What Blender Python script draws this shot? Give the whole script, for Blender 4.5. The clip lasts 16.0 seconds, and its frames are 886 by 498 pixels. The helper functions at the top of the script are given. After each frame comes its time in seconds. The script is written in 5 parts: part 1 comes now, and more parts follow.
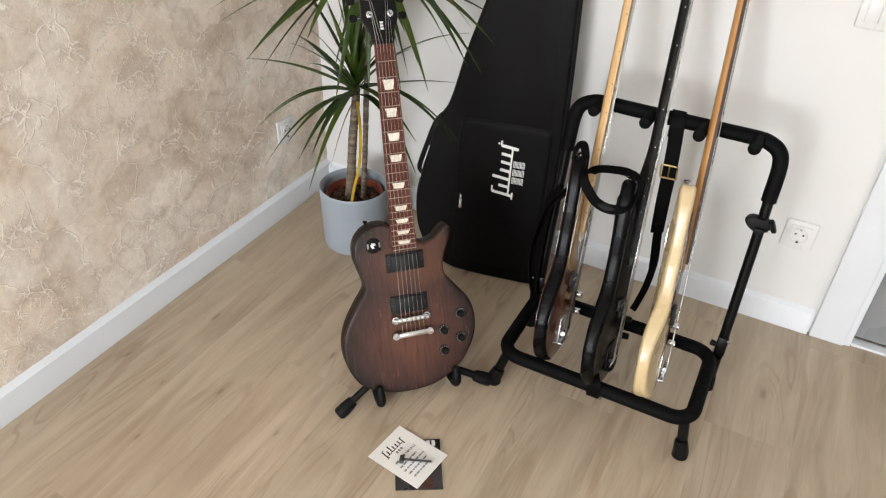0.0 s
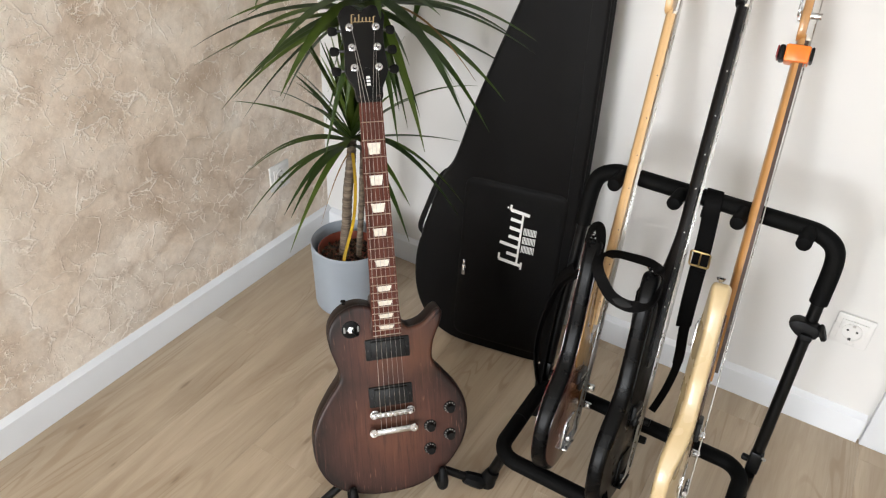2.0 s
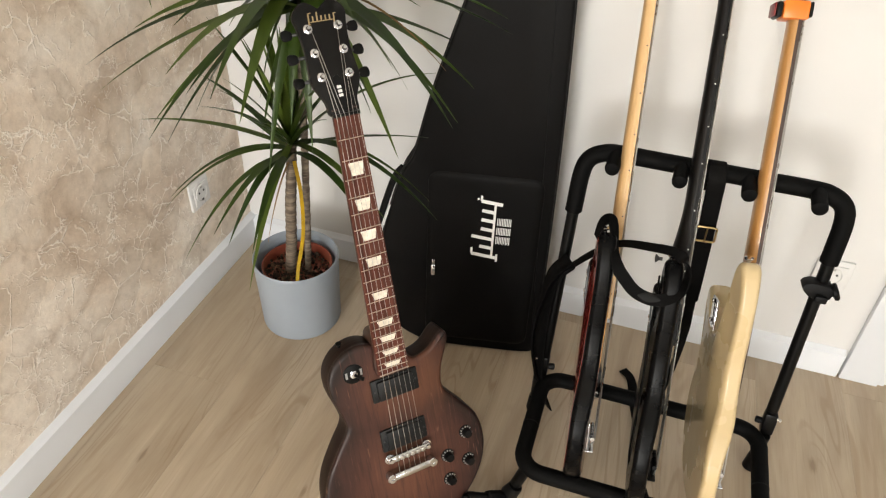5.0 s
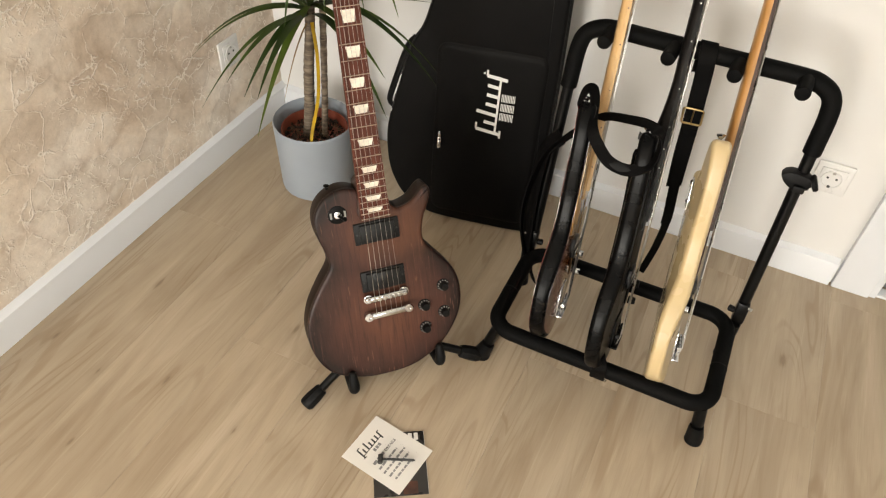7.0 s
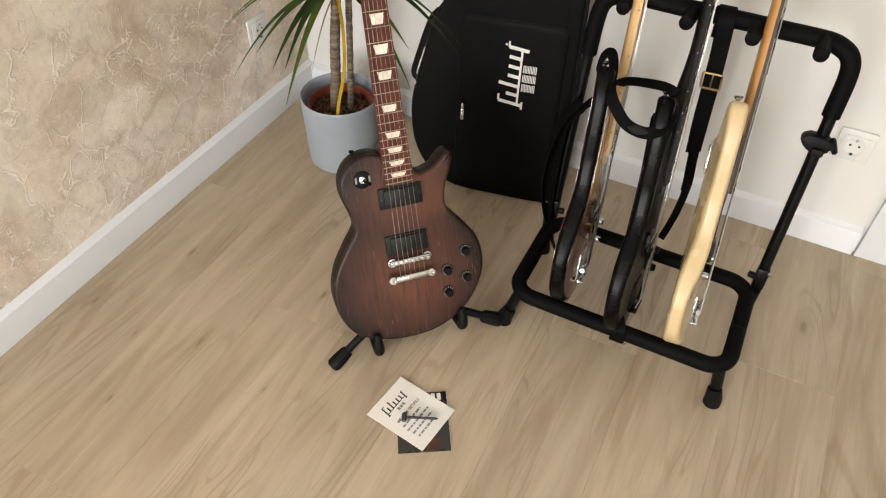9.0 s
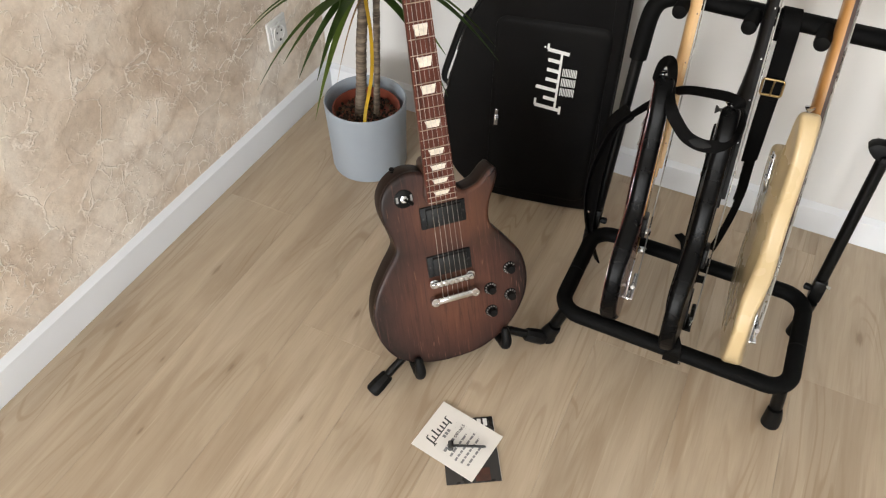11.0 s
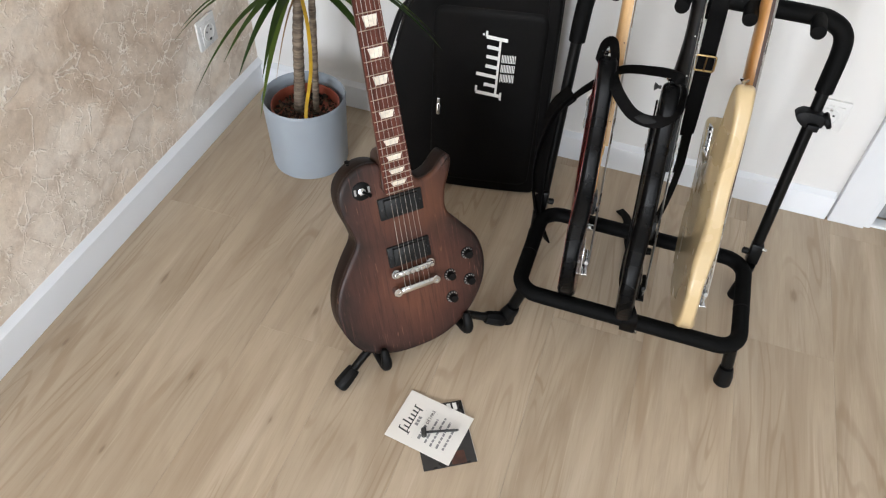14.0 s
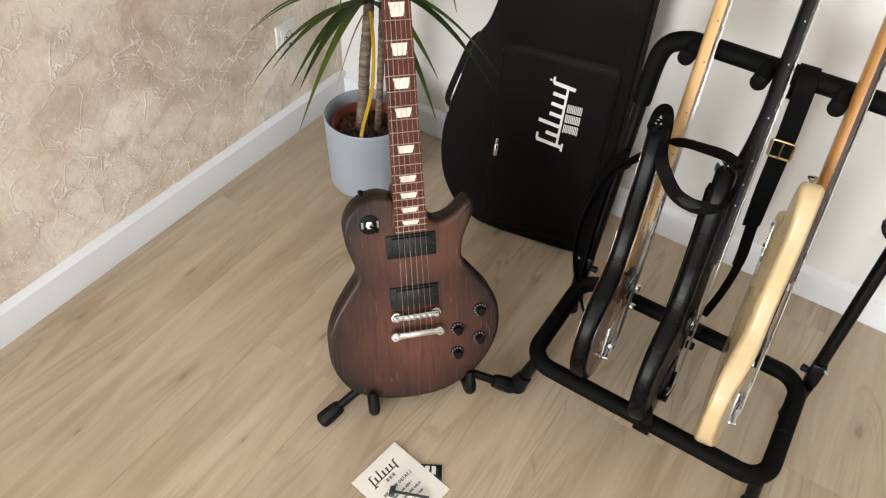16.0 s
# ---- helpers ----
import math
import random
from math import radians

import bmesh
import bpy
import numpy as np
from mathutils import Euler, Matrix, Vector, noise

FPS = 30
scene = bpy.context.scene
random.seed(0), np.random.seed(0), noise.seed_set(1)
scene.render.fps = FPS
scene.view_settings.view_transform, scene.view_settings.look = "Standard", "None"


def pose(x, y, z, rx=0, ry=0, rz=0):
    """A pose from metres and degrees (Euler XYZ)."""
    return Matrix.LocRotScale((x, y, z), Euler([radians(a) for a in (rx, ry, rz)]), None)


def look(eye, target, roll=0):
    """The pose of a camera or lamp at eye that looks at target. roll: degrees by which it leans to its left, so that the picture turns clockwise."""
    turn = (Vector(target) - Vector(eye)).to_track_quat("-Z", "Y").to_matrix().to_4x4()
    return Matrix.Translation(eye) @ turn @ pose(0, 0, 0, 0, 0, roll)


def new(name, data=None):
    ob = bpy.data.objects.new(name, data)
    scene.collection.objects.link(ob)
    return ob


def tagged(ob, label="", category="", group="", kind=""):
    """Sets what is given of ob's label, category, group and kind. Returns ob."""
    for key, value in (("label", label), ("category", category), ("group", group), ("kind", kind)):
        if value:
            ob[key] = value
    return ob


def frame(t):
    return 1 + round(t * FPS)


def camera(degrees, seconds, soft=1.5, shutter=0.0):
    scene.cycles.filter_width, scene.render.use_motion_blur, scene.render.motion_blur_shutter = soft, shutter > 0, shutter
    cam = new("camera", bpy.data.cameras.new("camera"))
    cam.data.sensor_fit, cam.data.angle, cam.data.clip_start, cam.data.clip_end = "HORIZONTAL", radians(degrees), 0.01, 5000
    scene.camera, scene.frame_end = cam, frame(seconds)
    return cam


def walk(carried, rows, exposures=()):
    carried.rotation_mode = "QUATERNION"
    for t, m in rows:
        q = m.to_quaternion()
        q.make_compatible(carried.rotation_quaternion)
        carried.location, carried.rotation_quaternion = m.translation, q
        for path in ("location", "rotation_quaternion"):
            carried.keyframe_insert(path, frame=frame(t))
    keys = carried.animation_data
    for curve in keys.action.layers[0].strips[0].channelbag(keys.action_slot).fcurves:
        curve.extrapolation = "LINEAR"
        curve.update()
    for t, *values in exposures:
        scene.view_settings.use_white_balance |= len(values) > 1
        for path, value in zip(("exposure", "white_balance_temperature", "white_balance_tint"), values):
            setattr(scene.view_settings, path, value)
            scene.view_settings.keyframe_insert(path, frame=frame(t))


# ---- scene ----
cam = camera(62.9, 16.0, soft=1.2)
PATH = [
    (0, (1.393, 0.455, 1.341), (0.669, 1.91, 0.176), 2.4),
    (0.5, (1.303, 0.491, 1.335), (0.6, 1.948, 0.159), 2.2),
    (1, (1.266, 0.55, 1.335), (0.608, 2.02, 0.15), 2.9),
    (1.5, (1.307, 0.669, 1.34), (0.57, 2.126, 0.185), 3.6),
    (2, (1.34, 0.731, 1.334), (0.524, 2.159, 0.197), 3.2),
    (2.5, (1.288, 0.773, 1.33), (0.474, 2.191, 0.178), 1.5),
    (3, (1.137, 0.818, 1.33), (0.499, 2.281, 0.126), 0.3),
    (3.5, (1.057, 0.814, 1.323), (0.571, 2.305, 0.082), 1.2),
    (3.7, (1.045, 0.814, 1.322), (0.592, 2.314, 0.078), 2.1),
    (5.8, (1.038, 0.813, 1.341), (0.589, 2.317, 0.101), 2.5),
    (6, (1.048, 0.817, 1.329), (0.607, 2.292, 0.051), 3.2),
    (6.5, (1.129, 0.786, 1.316), (0.654, 2.182, -0.035), 4.7),
    (7, (1.233, 0.737, 1.302), (0.677, 2.046, -0.104), 3.4),
    (7.5, (1.277, 0.693, 1.303), (0.689, 1.962, -0.126), 2.1),
    (8, (1.275, 0.682, 1.3), (0.682, 1.952, -0.127), 2.1),
    (10.5, (1.253, 0.706, 1.285), (0.605, 1.932, -0.156), -0.6),
    (11, (1.142, 0.738, 1.288), (0.549, 1.969, -0.172), 0.4),
    (11.5, (1.093, 0.732, 1.29), (0.545, 1.985, -0.169), 1.6),
    (12, (1.081, 0.732, 1.284), (0.578, 2.002, -0.177), 2.1),
    (12.5, (1.072, 0.729, 1.284), (0.602, 2.014, -0.175), 2.2),
    (13, (1.068, 0.729, 1.284), (0.632, 2.018, -0.182), 2.3),
    (13.5, (1.074, 0.72, 1.282), (0.663, 2.016, -0.184), 2.5),
    (14, (1.084, 0.694, 1.287), (0.691, 1.997, -0.178), 2.8),
    (14.5, (1.097, 0.693, 1.28), (0.724, 2.009, -0.179), 3.3),
    (15, (1.093, 0.719, 1.281), (0.728, 2.069, -0.149), 3.9),
    (15.5, (1.143, 0.805, 1.257), (0.612, 2.09, -0.18), 4.0),
    (16, (1.222, 0.879, 1.255), (0.511, 2.077, -0.18), 3.5),
]
# stops, white balance and tint as the clip's own camera drifts
EXPOSURES = [(0.0, -0.10, 6450, 10), (1.0, -0.08, 6450, 10), (2.5, 0.0, 6500, 10), (3.5, 0.0, 6950, 10), (5.8, -0.02, 7150, 10), (6.5, -0.04, 7550, 10), (7.5, -0.06, 7220, 10), (8.2, -0.07, 7130, 10),
             (10.5, -0.06, 6780, 10), (11.5, -0.05, 6570, 10), (12.5, -0.04, 6400, 10), (14.0, -0.05, 6200, 10), (15.0, -0.05, 6250, 10), (15.5, 0.0, 7150, 10), (16.0, 0.07, 6680, 10)]
walk(cam, [(t, look(eye, target, roll)) for t, eye, target, roll in PATH], EXPOSURES)

# ---- light ----
world = bpy.data.worlds.new("sky")
scene.world = world
world.use_nodes = True
wn = world.node_tree
sky = wn.nodes.new("ShaderNodeTexSky")
sky.sky_type, sky.sun_disc = "NISHITA", False
sky.sun_elevation, sky.sun_rotation = radians(42), radians(20)
wn.links.new(sky.outputs[0], wn.nodes["Background"].inputs[0])
wn.nodes["Background"].inputs[1].default_value = 0.12
sun_data = bpy.data.lights.new("sun", "SUN")
sun_data.energy, sun_data.angle, sun_data.color = 3.0, radians(0.5), (1.0, 0.95, 0.88)
sun = new("sun", sun_data)
sun.matrix_world = look((3, 8, 8), (1, 0, 0))


def window_light(eye, target, width, height, watts, color):
    data = bpy.data.lights.new("unseen_window_light", "AREA")
    data.shape, data.size, data.size_y, data.energy, data.color = "RECTANGLE", width, height, watts, color
    lamp = new("unseen_window_light", data)
    lamp.matrix_world = look(eye, target)
    return lamp


window_light((0.70, -3.27, 1.45), (0.70, 2.3, 1.40), 1.3, 1.7, 201.0, (0.955, 0.98, 1.0))
# unseen right-hand lamp, added as fill to brighten the plaster wall
window_light((4.57, -2.1, 1.45), (0.0, -2.1, 1.40), 1.4, 1.7, 90.0, (0.955, 0.98, 1.0))


# ---- materials ----
def shader(name, color=(0.8, 0.8, 0.8), rough=0.5, metal=0.0, coat=0.0, spec=0.5):
    m = bpy.data.materials.new(name)
    m.use_nodes = True
    b = m.node_tree.nodes["Principled BSDF"]
    b.inputs["Base Color"].default_value = (*color, 1)
    b.inputs["Roughness"].default_value = rough
    b.inputs["Metallic"].default_value = metal
    b.inputs["Coat Weight"].default_value = coat
    b.inputs["Coat Roughness"].default_value = 0.06
    b.inputs["Specular IOR Level"].default_value = spec
    return m, m.node_tree, b


def node(nt, kind, links=(), **values):
    """A node; values set its properties or, by the input's name with _ for a blank, its inputs."""
    n = nt.nodes.new("ShaderNode" + kind)
    for key, value in values.items():
        label = key.replace("_", " ")
        if label in n.inputs:
            n.inputs[label].default_value = value
        elif key == "operation":
            n.operation = value
        elif key == "blend_type":
            n.blend_type = value
        elif key == "data_type":
            n.data_type = value
        elif key == "feature":
            n.feature = value
    for source, where in links:
        nt.links.new(source, n.inputs[where])
    return n


def coords(nt, scale=(1, 1, 1), turn=(0, 0, 0), shuffle=False):
    tc = nt.nodes.new("ShaderNodeTexCoord")
    out = tc.outputs["Object"]
    if shuffle:
        info = nt.nodes.new("ShaderNodeObjectInfo")
        mul = node(nt, "Math", [(info.outputs["Random"], 0)], operation="MULTIPLY")
        mul.inputs[1].default_value = 37.0
        comb = node(nt, "CombineXYZ", [(mul.outputs[0], "X"), (mul.outputs[0], "Y"), (mul.outputs[0], "Z")])
        add = node(nt, "VectorMath", [(out, 0), (comb.outputs[0], 1)], operation="ADD")
        out = add.outputs[0]
    mp = node(nt, "Mapping", [(out, "Vector")], Scale=scale, Rotation=turn)
    return mp.outputs[0]


def noise_tex(nt, vec, scale, detail=4.0, rough=0.55, distortion=0.0):
    n = node(nt, "TexNoise", [(vec, "Vector")], Scale=scale, Detail=detail, Roughness=rough, Distortion=distortion)
    return n.outputs["Fac"]


def ramp(nt, fac, stops):
    n = node(nt, "ValToRGB", [(fac, "Fac")])
    els = n.color_ramp.elements
    while len(els) < len(stops):
        els.new(0.5)
    for e, (p, c) in zip(els, stops):
        e.position = p
        e.color = (*c, 1) if len(c) == 3 else c
    return n.outputs["Color"]


def grey(v):
    return (v, v, v)


def mix(nt, fac, a, b, how="MIX"):
    n = node(nt, "MixRGB", blend_type=how)
    for sock, value in ((0, fac), (1, a), (2, b)):
        if hasattr(value, "is_output"):
            nt.links.new(value, n.inputs[sock])
        elif sock == 0:
            n.inputs[0].default_value = value
        else:
            n.inputs[sock].default_value = (*value, 1)
    return n.outputs[0]


def math2(nt, op, a, b=None):
    n = node(nt, "Math", operation=op)
    for sock, value in ((0, a), (1, b)):
        if value is None:
            continue
        if hasattr(value, "is_output"):
            nt.links.new(value, n.inputs[sock])
        else:
            n.inputs[sock].default_value = value
    return n.outputs[0]


def bump(nt, b, height, strength=0.3, distance=0.002):
    n = node(nt, "Bump", [(height, "Height")], Strength=strength, Distance=distance)
    nt.links.new(n.outputs[0], b.inputs["Normal"])


def worn(name, color, rough, metal=0.0, coat=0.0, spread=0.15, scale=25.0, grain=300.0, relief=0.1, spec=0.5):
    """A plain finish with slight blotches in colour and gloss and a fine relief."""
    m, nt, b = shader(name, color, rough, metal, coat, spec)
    v = coords(nt)
    big = noise_tex(nt, v, scale, 3)
    lo = tuple(c * (1 - spread) for c in color)
    hi = tuple(min(1, c * (1 + spread)) for c in color)
    nt.links.new(ramp(nt, big, [(0.3, lo), (0.7, hi)]), b.inputs["Base Color"])
    fine = noise_tex(nt, v, grain, 2)
    nt.links.new(ramp(nt, big, [(0.3, grey(max(0.02, rough - 0.06))), (0.7, grey(min(1, rough + 0.06)))]), b.inputs["Roughness"])
    if relief:
        bump(nt, b, fine, relief, 0.0006)
    return m


def plaster_material():
    m, nt, b = shader("textured_plaster", (0.6, 0.5, 0.4), 0.5)
    v = coords(nt)
    cloud = noise_tex(nt, v, 3.2, 6, 0.6, 0.8)
    cloud2 = noise_tex(nt, v, 11.0, 5, 0.6, 0.5)
    base = ramp(nt, cloud, [(0.36, (0.53, 0.415, 0.315)), (0.47, (0.75, 0.645, 0.535)), (0.60, (0.87, 0.805, 0.72))])
    base = mix(nt, 0.35, base, ramp(nt, cloud2, [(0.3, (0.44, 0.335, 0.245)), (0.7, (0.84, 0.755, 0.66))]))
    # raised trowel ridges: a broken net of jagged lines, with denser clusters of short strokes
    warp = node(nt, "TexNoise", [(v, "Vector")], Scale=20.0, Detail=5.0, Roughness=0.6)
    shift = node(nt, "VectorMath", [(warp.outputs["Color"], 0)], operation="SCALE")
    shift.inputs["Scale"].default_value = 0.040
    bend = node(nt, "TexNoise", [(v, "Vector")], Scale=5.0, Detail=1.0)
    shift2 = node(nt, "VectorMath", [(bend.outputs["Color"], 0)], operation="SCALE")
    shift2.inputs["Scale"].default_value = 0.10
    moved = node(nt, "VectorMath", [(v, 0), (shift.outputs[0], 1)], operation="ADD")
    moved = node(nt, "VectorMath", [(moved.outputs[0], 0), (shift2.outputs[0], 1)], operation="ADD").outputs[0]
    vein = node(nt, "TexVoronoi", [(moved, "Vector")], feature="DISTANCE_TO_EDGE", Scale=11.0, Randomness=1.0)
    cell = node(nt, "TexVoronoi", [(moved, "Vector")], Scale=11.0, Randomness=1.0)
    vein2 = node(nt, "TexVoronoi", [(moved, "Vector")], feature="DISTANCE_TO_EDGE", Scale=27.0, Randomness=1.0)
    line0 = ramp(nt, vein.outputs["Distance"], [(0.0, grey(1.0)), (0.010, grey(0.75)), (0.024, grey(0.0))])
    line1 = ramp(nt, vein2.outputs["Distance"], [(0.0, grey(1.0)), (0.030, grey(0.7)), (0.065, grey(0.0))])
    gate0 = ramp(nt, noise_tex(nt, v, 13.0, 4, 0.65), [(0.46, grey(0)), (0.58, grey(1))])
    cluster = noise_tex(nt, v, 6.5, 5, 0.7, 0.4)
    gate1 = ramp(nt, cluster, [(0.53, grey(0)), (0.62, grey(1))])
    lines = math2(nt, "MAXIMUM", math2(nt, "MULTIPLY", line0, gate0), math2(nt, "MULTIPLY", line1, gate1))
    # short curled strokes, in flocks
    curl = node(nt, "TexNoise", [(v, "Vector")], Scale=34.0, Detail=3.0, Roughness=0.55)
    shift3 = node(nt, "VectorMath", [(curl.outputs["Color"], 0)], operation="SCALE")
    shift3.inputs["Scale"].default_value = 0.045
    moved3 = node(nt, "VectorMath", [(v, 0), (shift3.outputs[0], 1)], operation="ADD").outputs[0]
    vein3 = node(nt, "TexVoronoi", [(moved3, "Vector")], feature="DISTANCE_TO_EDGE", Scale=46.0, Randomness=1.0)
    line2 = ramp(nt, vein3.outputs["Distance"], [(0.0, grey(1.0)), (0.030, grey(0.6)), (0.060, grey(0.0))])
    gate2 = math2(nt, "MULTIPLY", ramp(nt, noise_tex(nt, v, 30.0, 3, 0.6), [(0.50, grey(0)), (0.56, grey(1))]), ramp(nt, noise_tex(nt, v, 4.2, 3, 0.6, 0.5), [(0.46, grey(0)), (0.56, grey(1))]))
    lines = math2(nt, "MAXIMUM", lines, math2(nt, "MULTIPLY", line2, gate2))
    tone = node(nt, "SeparateColor", [(cell.outputs["Color"], 0)]).outputs[0]
    base = mix(nt, 1.0, base, ramp(nt, tone, [(0.0, grey(0.92)), (1.0, grey(1.07))]), "MULTIPLY")
    halo = ramp(nt, vein.outputs["Distance"], [(0.0, grey(0.45)), (0.06, grey(0.22)), (0.18, grey(0.0))])
    base = mix(nt, math2(nt, "MULTIPLY", halo, ramp(nt, cloud2, [(0.42, grey(1)), (0.56, grey(0))])), base, (0.40, 0.285, 0.195))
    base = mix(nt, ramp(nt, cluster, [(0.50, grey(0)), (0.66, grey(0.30))]), base, (0.44, 0.32, 0.225))
    # ridge highlights put into the colour: lines mixed toward near white
    col = mix(nt, math2(nt, "MULTIPLY", lines, 0.80), base, (0.97, 0.92, 0.85))
    soft = noise_tex(nt, v, 42.0, 6, 0.68)
    base_speck = noise_tex(nt, v, 55.0, 4, 0.65)
    col = mix(nt, 0.3, col, ramp(nt, base_speck, [(0.34, grey(0.80)), (0.5, grey(1.0)), (0.66, grey(1.16))]), "MULTIPLY")
    nt.links.new(col, b.inputs["Base Color"])
    h = math2(nt, "ADD", math2(nt, "MULTIPLY", lines, 0.6), math2(nt, "MULTIPLY", soft, 0.5))
    h = math2(nt, "ADD", h, math2(nt, "MULTIPLY", cloud2, 0.8))
    bump(nt, b, h, 0.8, 0.0035)
    nt.links.new(ramp(nt, cloud2, [(0.3, grey(0.36)), (0.7, grey(0.55))]), b.inputs["Roughness"])
    return m


def oak_material():
    m, nt, b = shader("oak_laminate", (0.4, 0.3, 0.2), 0.42)
    v = coords(nt, shuffle=True)
    stretch = node(nt, "Mapping", [(v, "Vector")], Scale=(26.0, 1.5, 26.0)).outputs[0]
    long_ = node(nt, "Mapping", [(v, "Vector")], Scale=(7.0, 0.9, 7.0)).outputs[0]
    fine = node(nt, "Mapping", [(v, "Vector")], Scale=(210.0, 7.0, 210.0)).outputs[0]
    tone = noise_tex(nt, long_, 1.6, 4, 0.6, 1.2)
    streak = noise_tex(nt, stretch, 1.6, 5, 0.65, 0.8)
    pores = noise_tex(nt, fine, 1.5, 2, 0.5)
    ring = noise_tex(nt, node(nt, "Mapping", [(v, "Vector")], Scale=(9.0, 1.1, 9.0)).outputs[0], 1.0, 2, 0.45, 0.7)
    bands = math2(nt, "SINE", math2(nt, "MULTIPLY", ring, 82.0))
    base = ramp(nt, tone, [(0.28, (0.315, 0.235, 0.162)), (0.5, (0.405, 0.318, 0.228)), (0.70, (0.475, 0.385, 0.290))])
    base = mix(nt, 0.15, base, ramp(nt, streak, [(0.30, (0.27, 0.195, 0.13)), (0.50, (0.44, 0.348, 0.254)), (0.72, (0.55, 0.45, 0.345))]))
    gate = ramp(nt, noise_tex(nt, node(nt, "Mapping", [(v, "Vector")], Scale=(6.0, 1.6, 6.0)).outputs[0], 1.3, 2), [(0.47, grey(0)), (0.60, grey(0.46))])
    base = mix(nt, math2(nt, "MULTIPLY", gate, ramp(nt, bands, [(0.55, grey(0)), (0.95, grey(1))])), base, (0.27, 0.185, 0.115))
    base = mix(nt, math2(nt, "MULTIPLY", ramp(nt, pores, [(0.55, grey(0)), (0.68, grey(1))]), 0.14), base, (0.24, 0.17, 0.11))
    # pale and dark drawn-out fibres
    fibre = noise_tex(nt, node(nt, "Mapping", [(v, "Vector")], Scale=(70.0, 2.2, 70.0)).outputs[0], 1.0, 4, 0.6, 0.9)
    base = mix(nt, math2(nt, "MULTIPLY", ramp(nt, fibre, [(0.60, grey(0)), (0.70, grey(1))]), 0.22), base, (0.60, 0.50, 0.385))
    base = mix(nt, math2(nt, "MULTIPLY", ramp(nt, fibre, [(0.26, grey(1)), (0.34, grey(0))]), 0.32), base, (0.25, 0.175, 0.112))
    # knots, sparse, drawn out along the plank
    kv = node(nt, "Mapping", [(v, "Vector")], Scale=(6.4, 2.6, 1.0)).outputs[0]
    vor = node(nt, "TexVoronoi", [(kv, "Vector")], Scale=1.0, Randomness=1.0)
    wob = math2(nt, "ADD", vor.outputs["Distance"], math2(nt, "MULTIPLY", math2(nt, "SUBTRACT", streak, 0.5), 0.10))
    knot = ramp(nt, wob, [(0.0, grey(1)), (0.045, grey(0.8)), (0.075, grey(0.3)), (0.20, grey(0.0))])
    pick = ramp(nt, node(nt, "SeparateColor", [(vor.outputs["Color"], 0)]).outputs[0], [(0.86, grey(0)), (0.88, grey(1))])
    base = mix(nt, math2(nt, "MULTIPLY", math2(nt, "MULTIPLY", knot, pick), 0.7), base, (0.13, 0.075, 0.04))
    # the larger knots of this floor, each with its drawn-out dark halo
    place = node(nt, "NewGeometry").outputs["Position"]
    wobble = math2(nt, "MULTIPLY", math2(nt, "SUBTRACT", streak, 0.5), 1.6)
    for kx, ky, size in ((0.569, 1.283, 0.010), (0.225, 1.272, 0.011), (0.368, 1.320, 0.015), (0.169, 1.527, 0.018), (1.555, 1.985, 0.016), (0.535, 1.560, 0.014), (0.300, 1.120, 0.009), (1.30, 1.30, 0.010), (0.075, 1.300, 0.012)):
        off = node(nt, "VectorMath", [(place, 0)], operation="SUBTRACT")
        off.inputs[1].default_value = (kx, ky, 0)
        flat = node(nt, "VectorMath", [(off.outputs[0], 0)], operation="MULTIPLY")
        flat.inputs[1].default_value = (1.15 / size, 0.40 / size, 0)
        dist = math2(nt, "ADD", node(nt, "VectorMath", [(flat.outputs[0], 0)], operation="LENGTH").outputs["Value"], wobble)
        base = mix(nt, ramp(nt, math2(nt, "MULTIPLY", dist, 0.2), [(0.04, grey(0.62)), (0.07, grey(0.36)), (0.11, grey(0.12)), (0.36, grey(0.0))]), base, (0.17, 0.110, 0.066))
    info = nt.nodes.new("ShaderNodeObjectInfo")
    base = mix(nt, 1.0, base, ramp(nt, info.outputs["Random"], [(0.0, grey(0.93)), (1.0, grey(1.05))]), "MULTIPLY")
    base = mix(nt, 1.0, base, (1.07, 1.095, 1.10), "MULTIPLY")
    nt.links.new(base, b.inputs["Base Color"])
    nt.links.new(ramp(nt, streak, [(0.3, grey(0.46)), (0.7, grey(0.36))]), b.inputs["Roughness"])
    bump(nt, b, math2(nt, "ADD", math2(nt, "MULTIPLY", pores, -0.6), streak), 0.07, 0.0008)
    return m


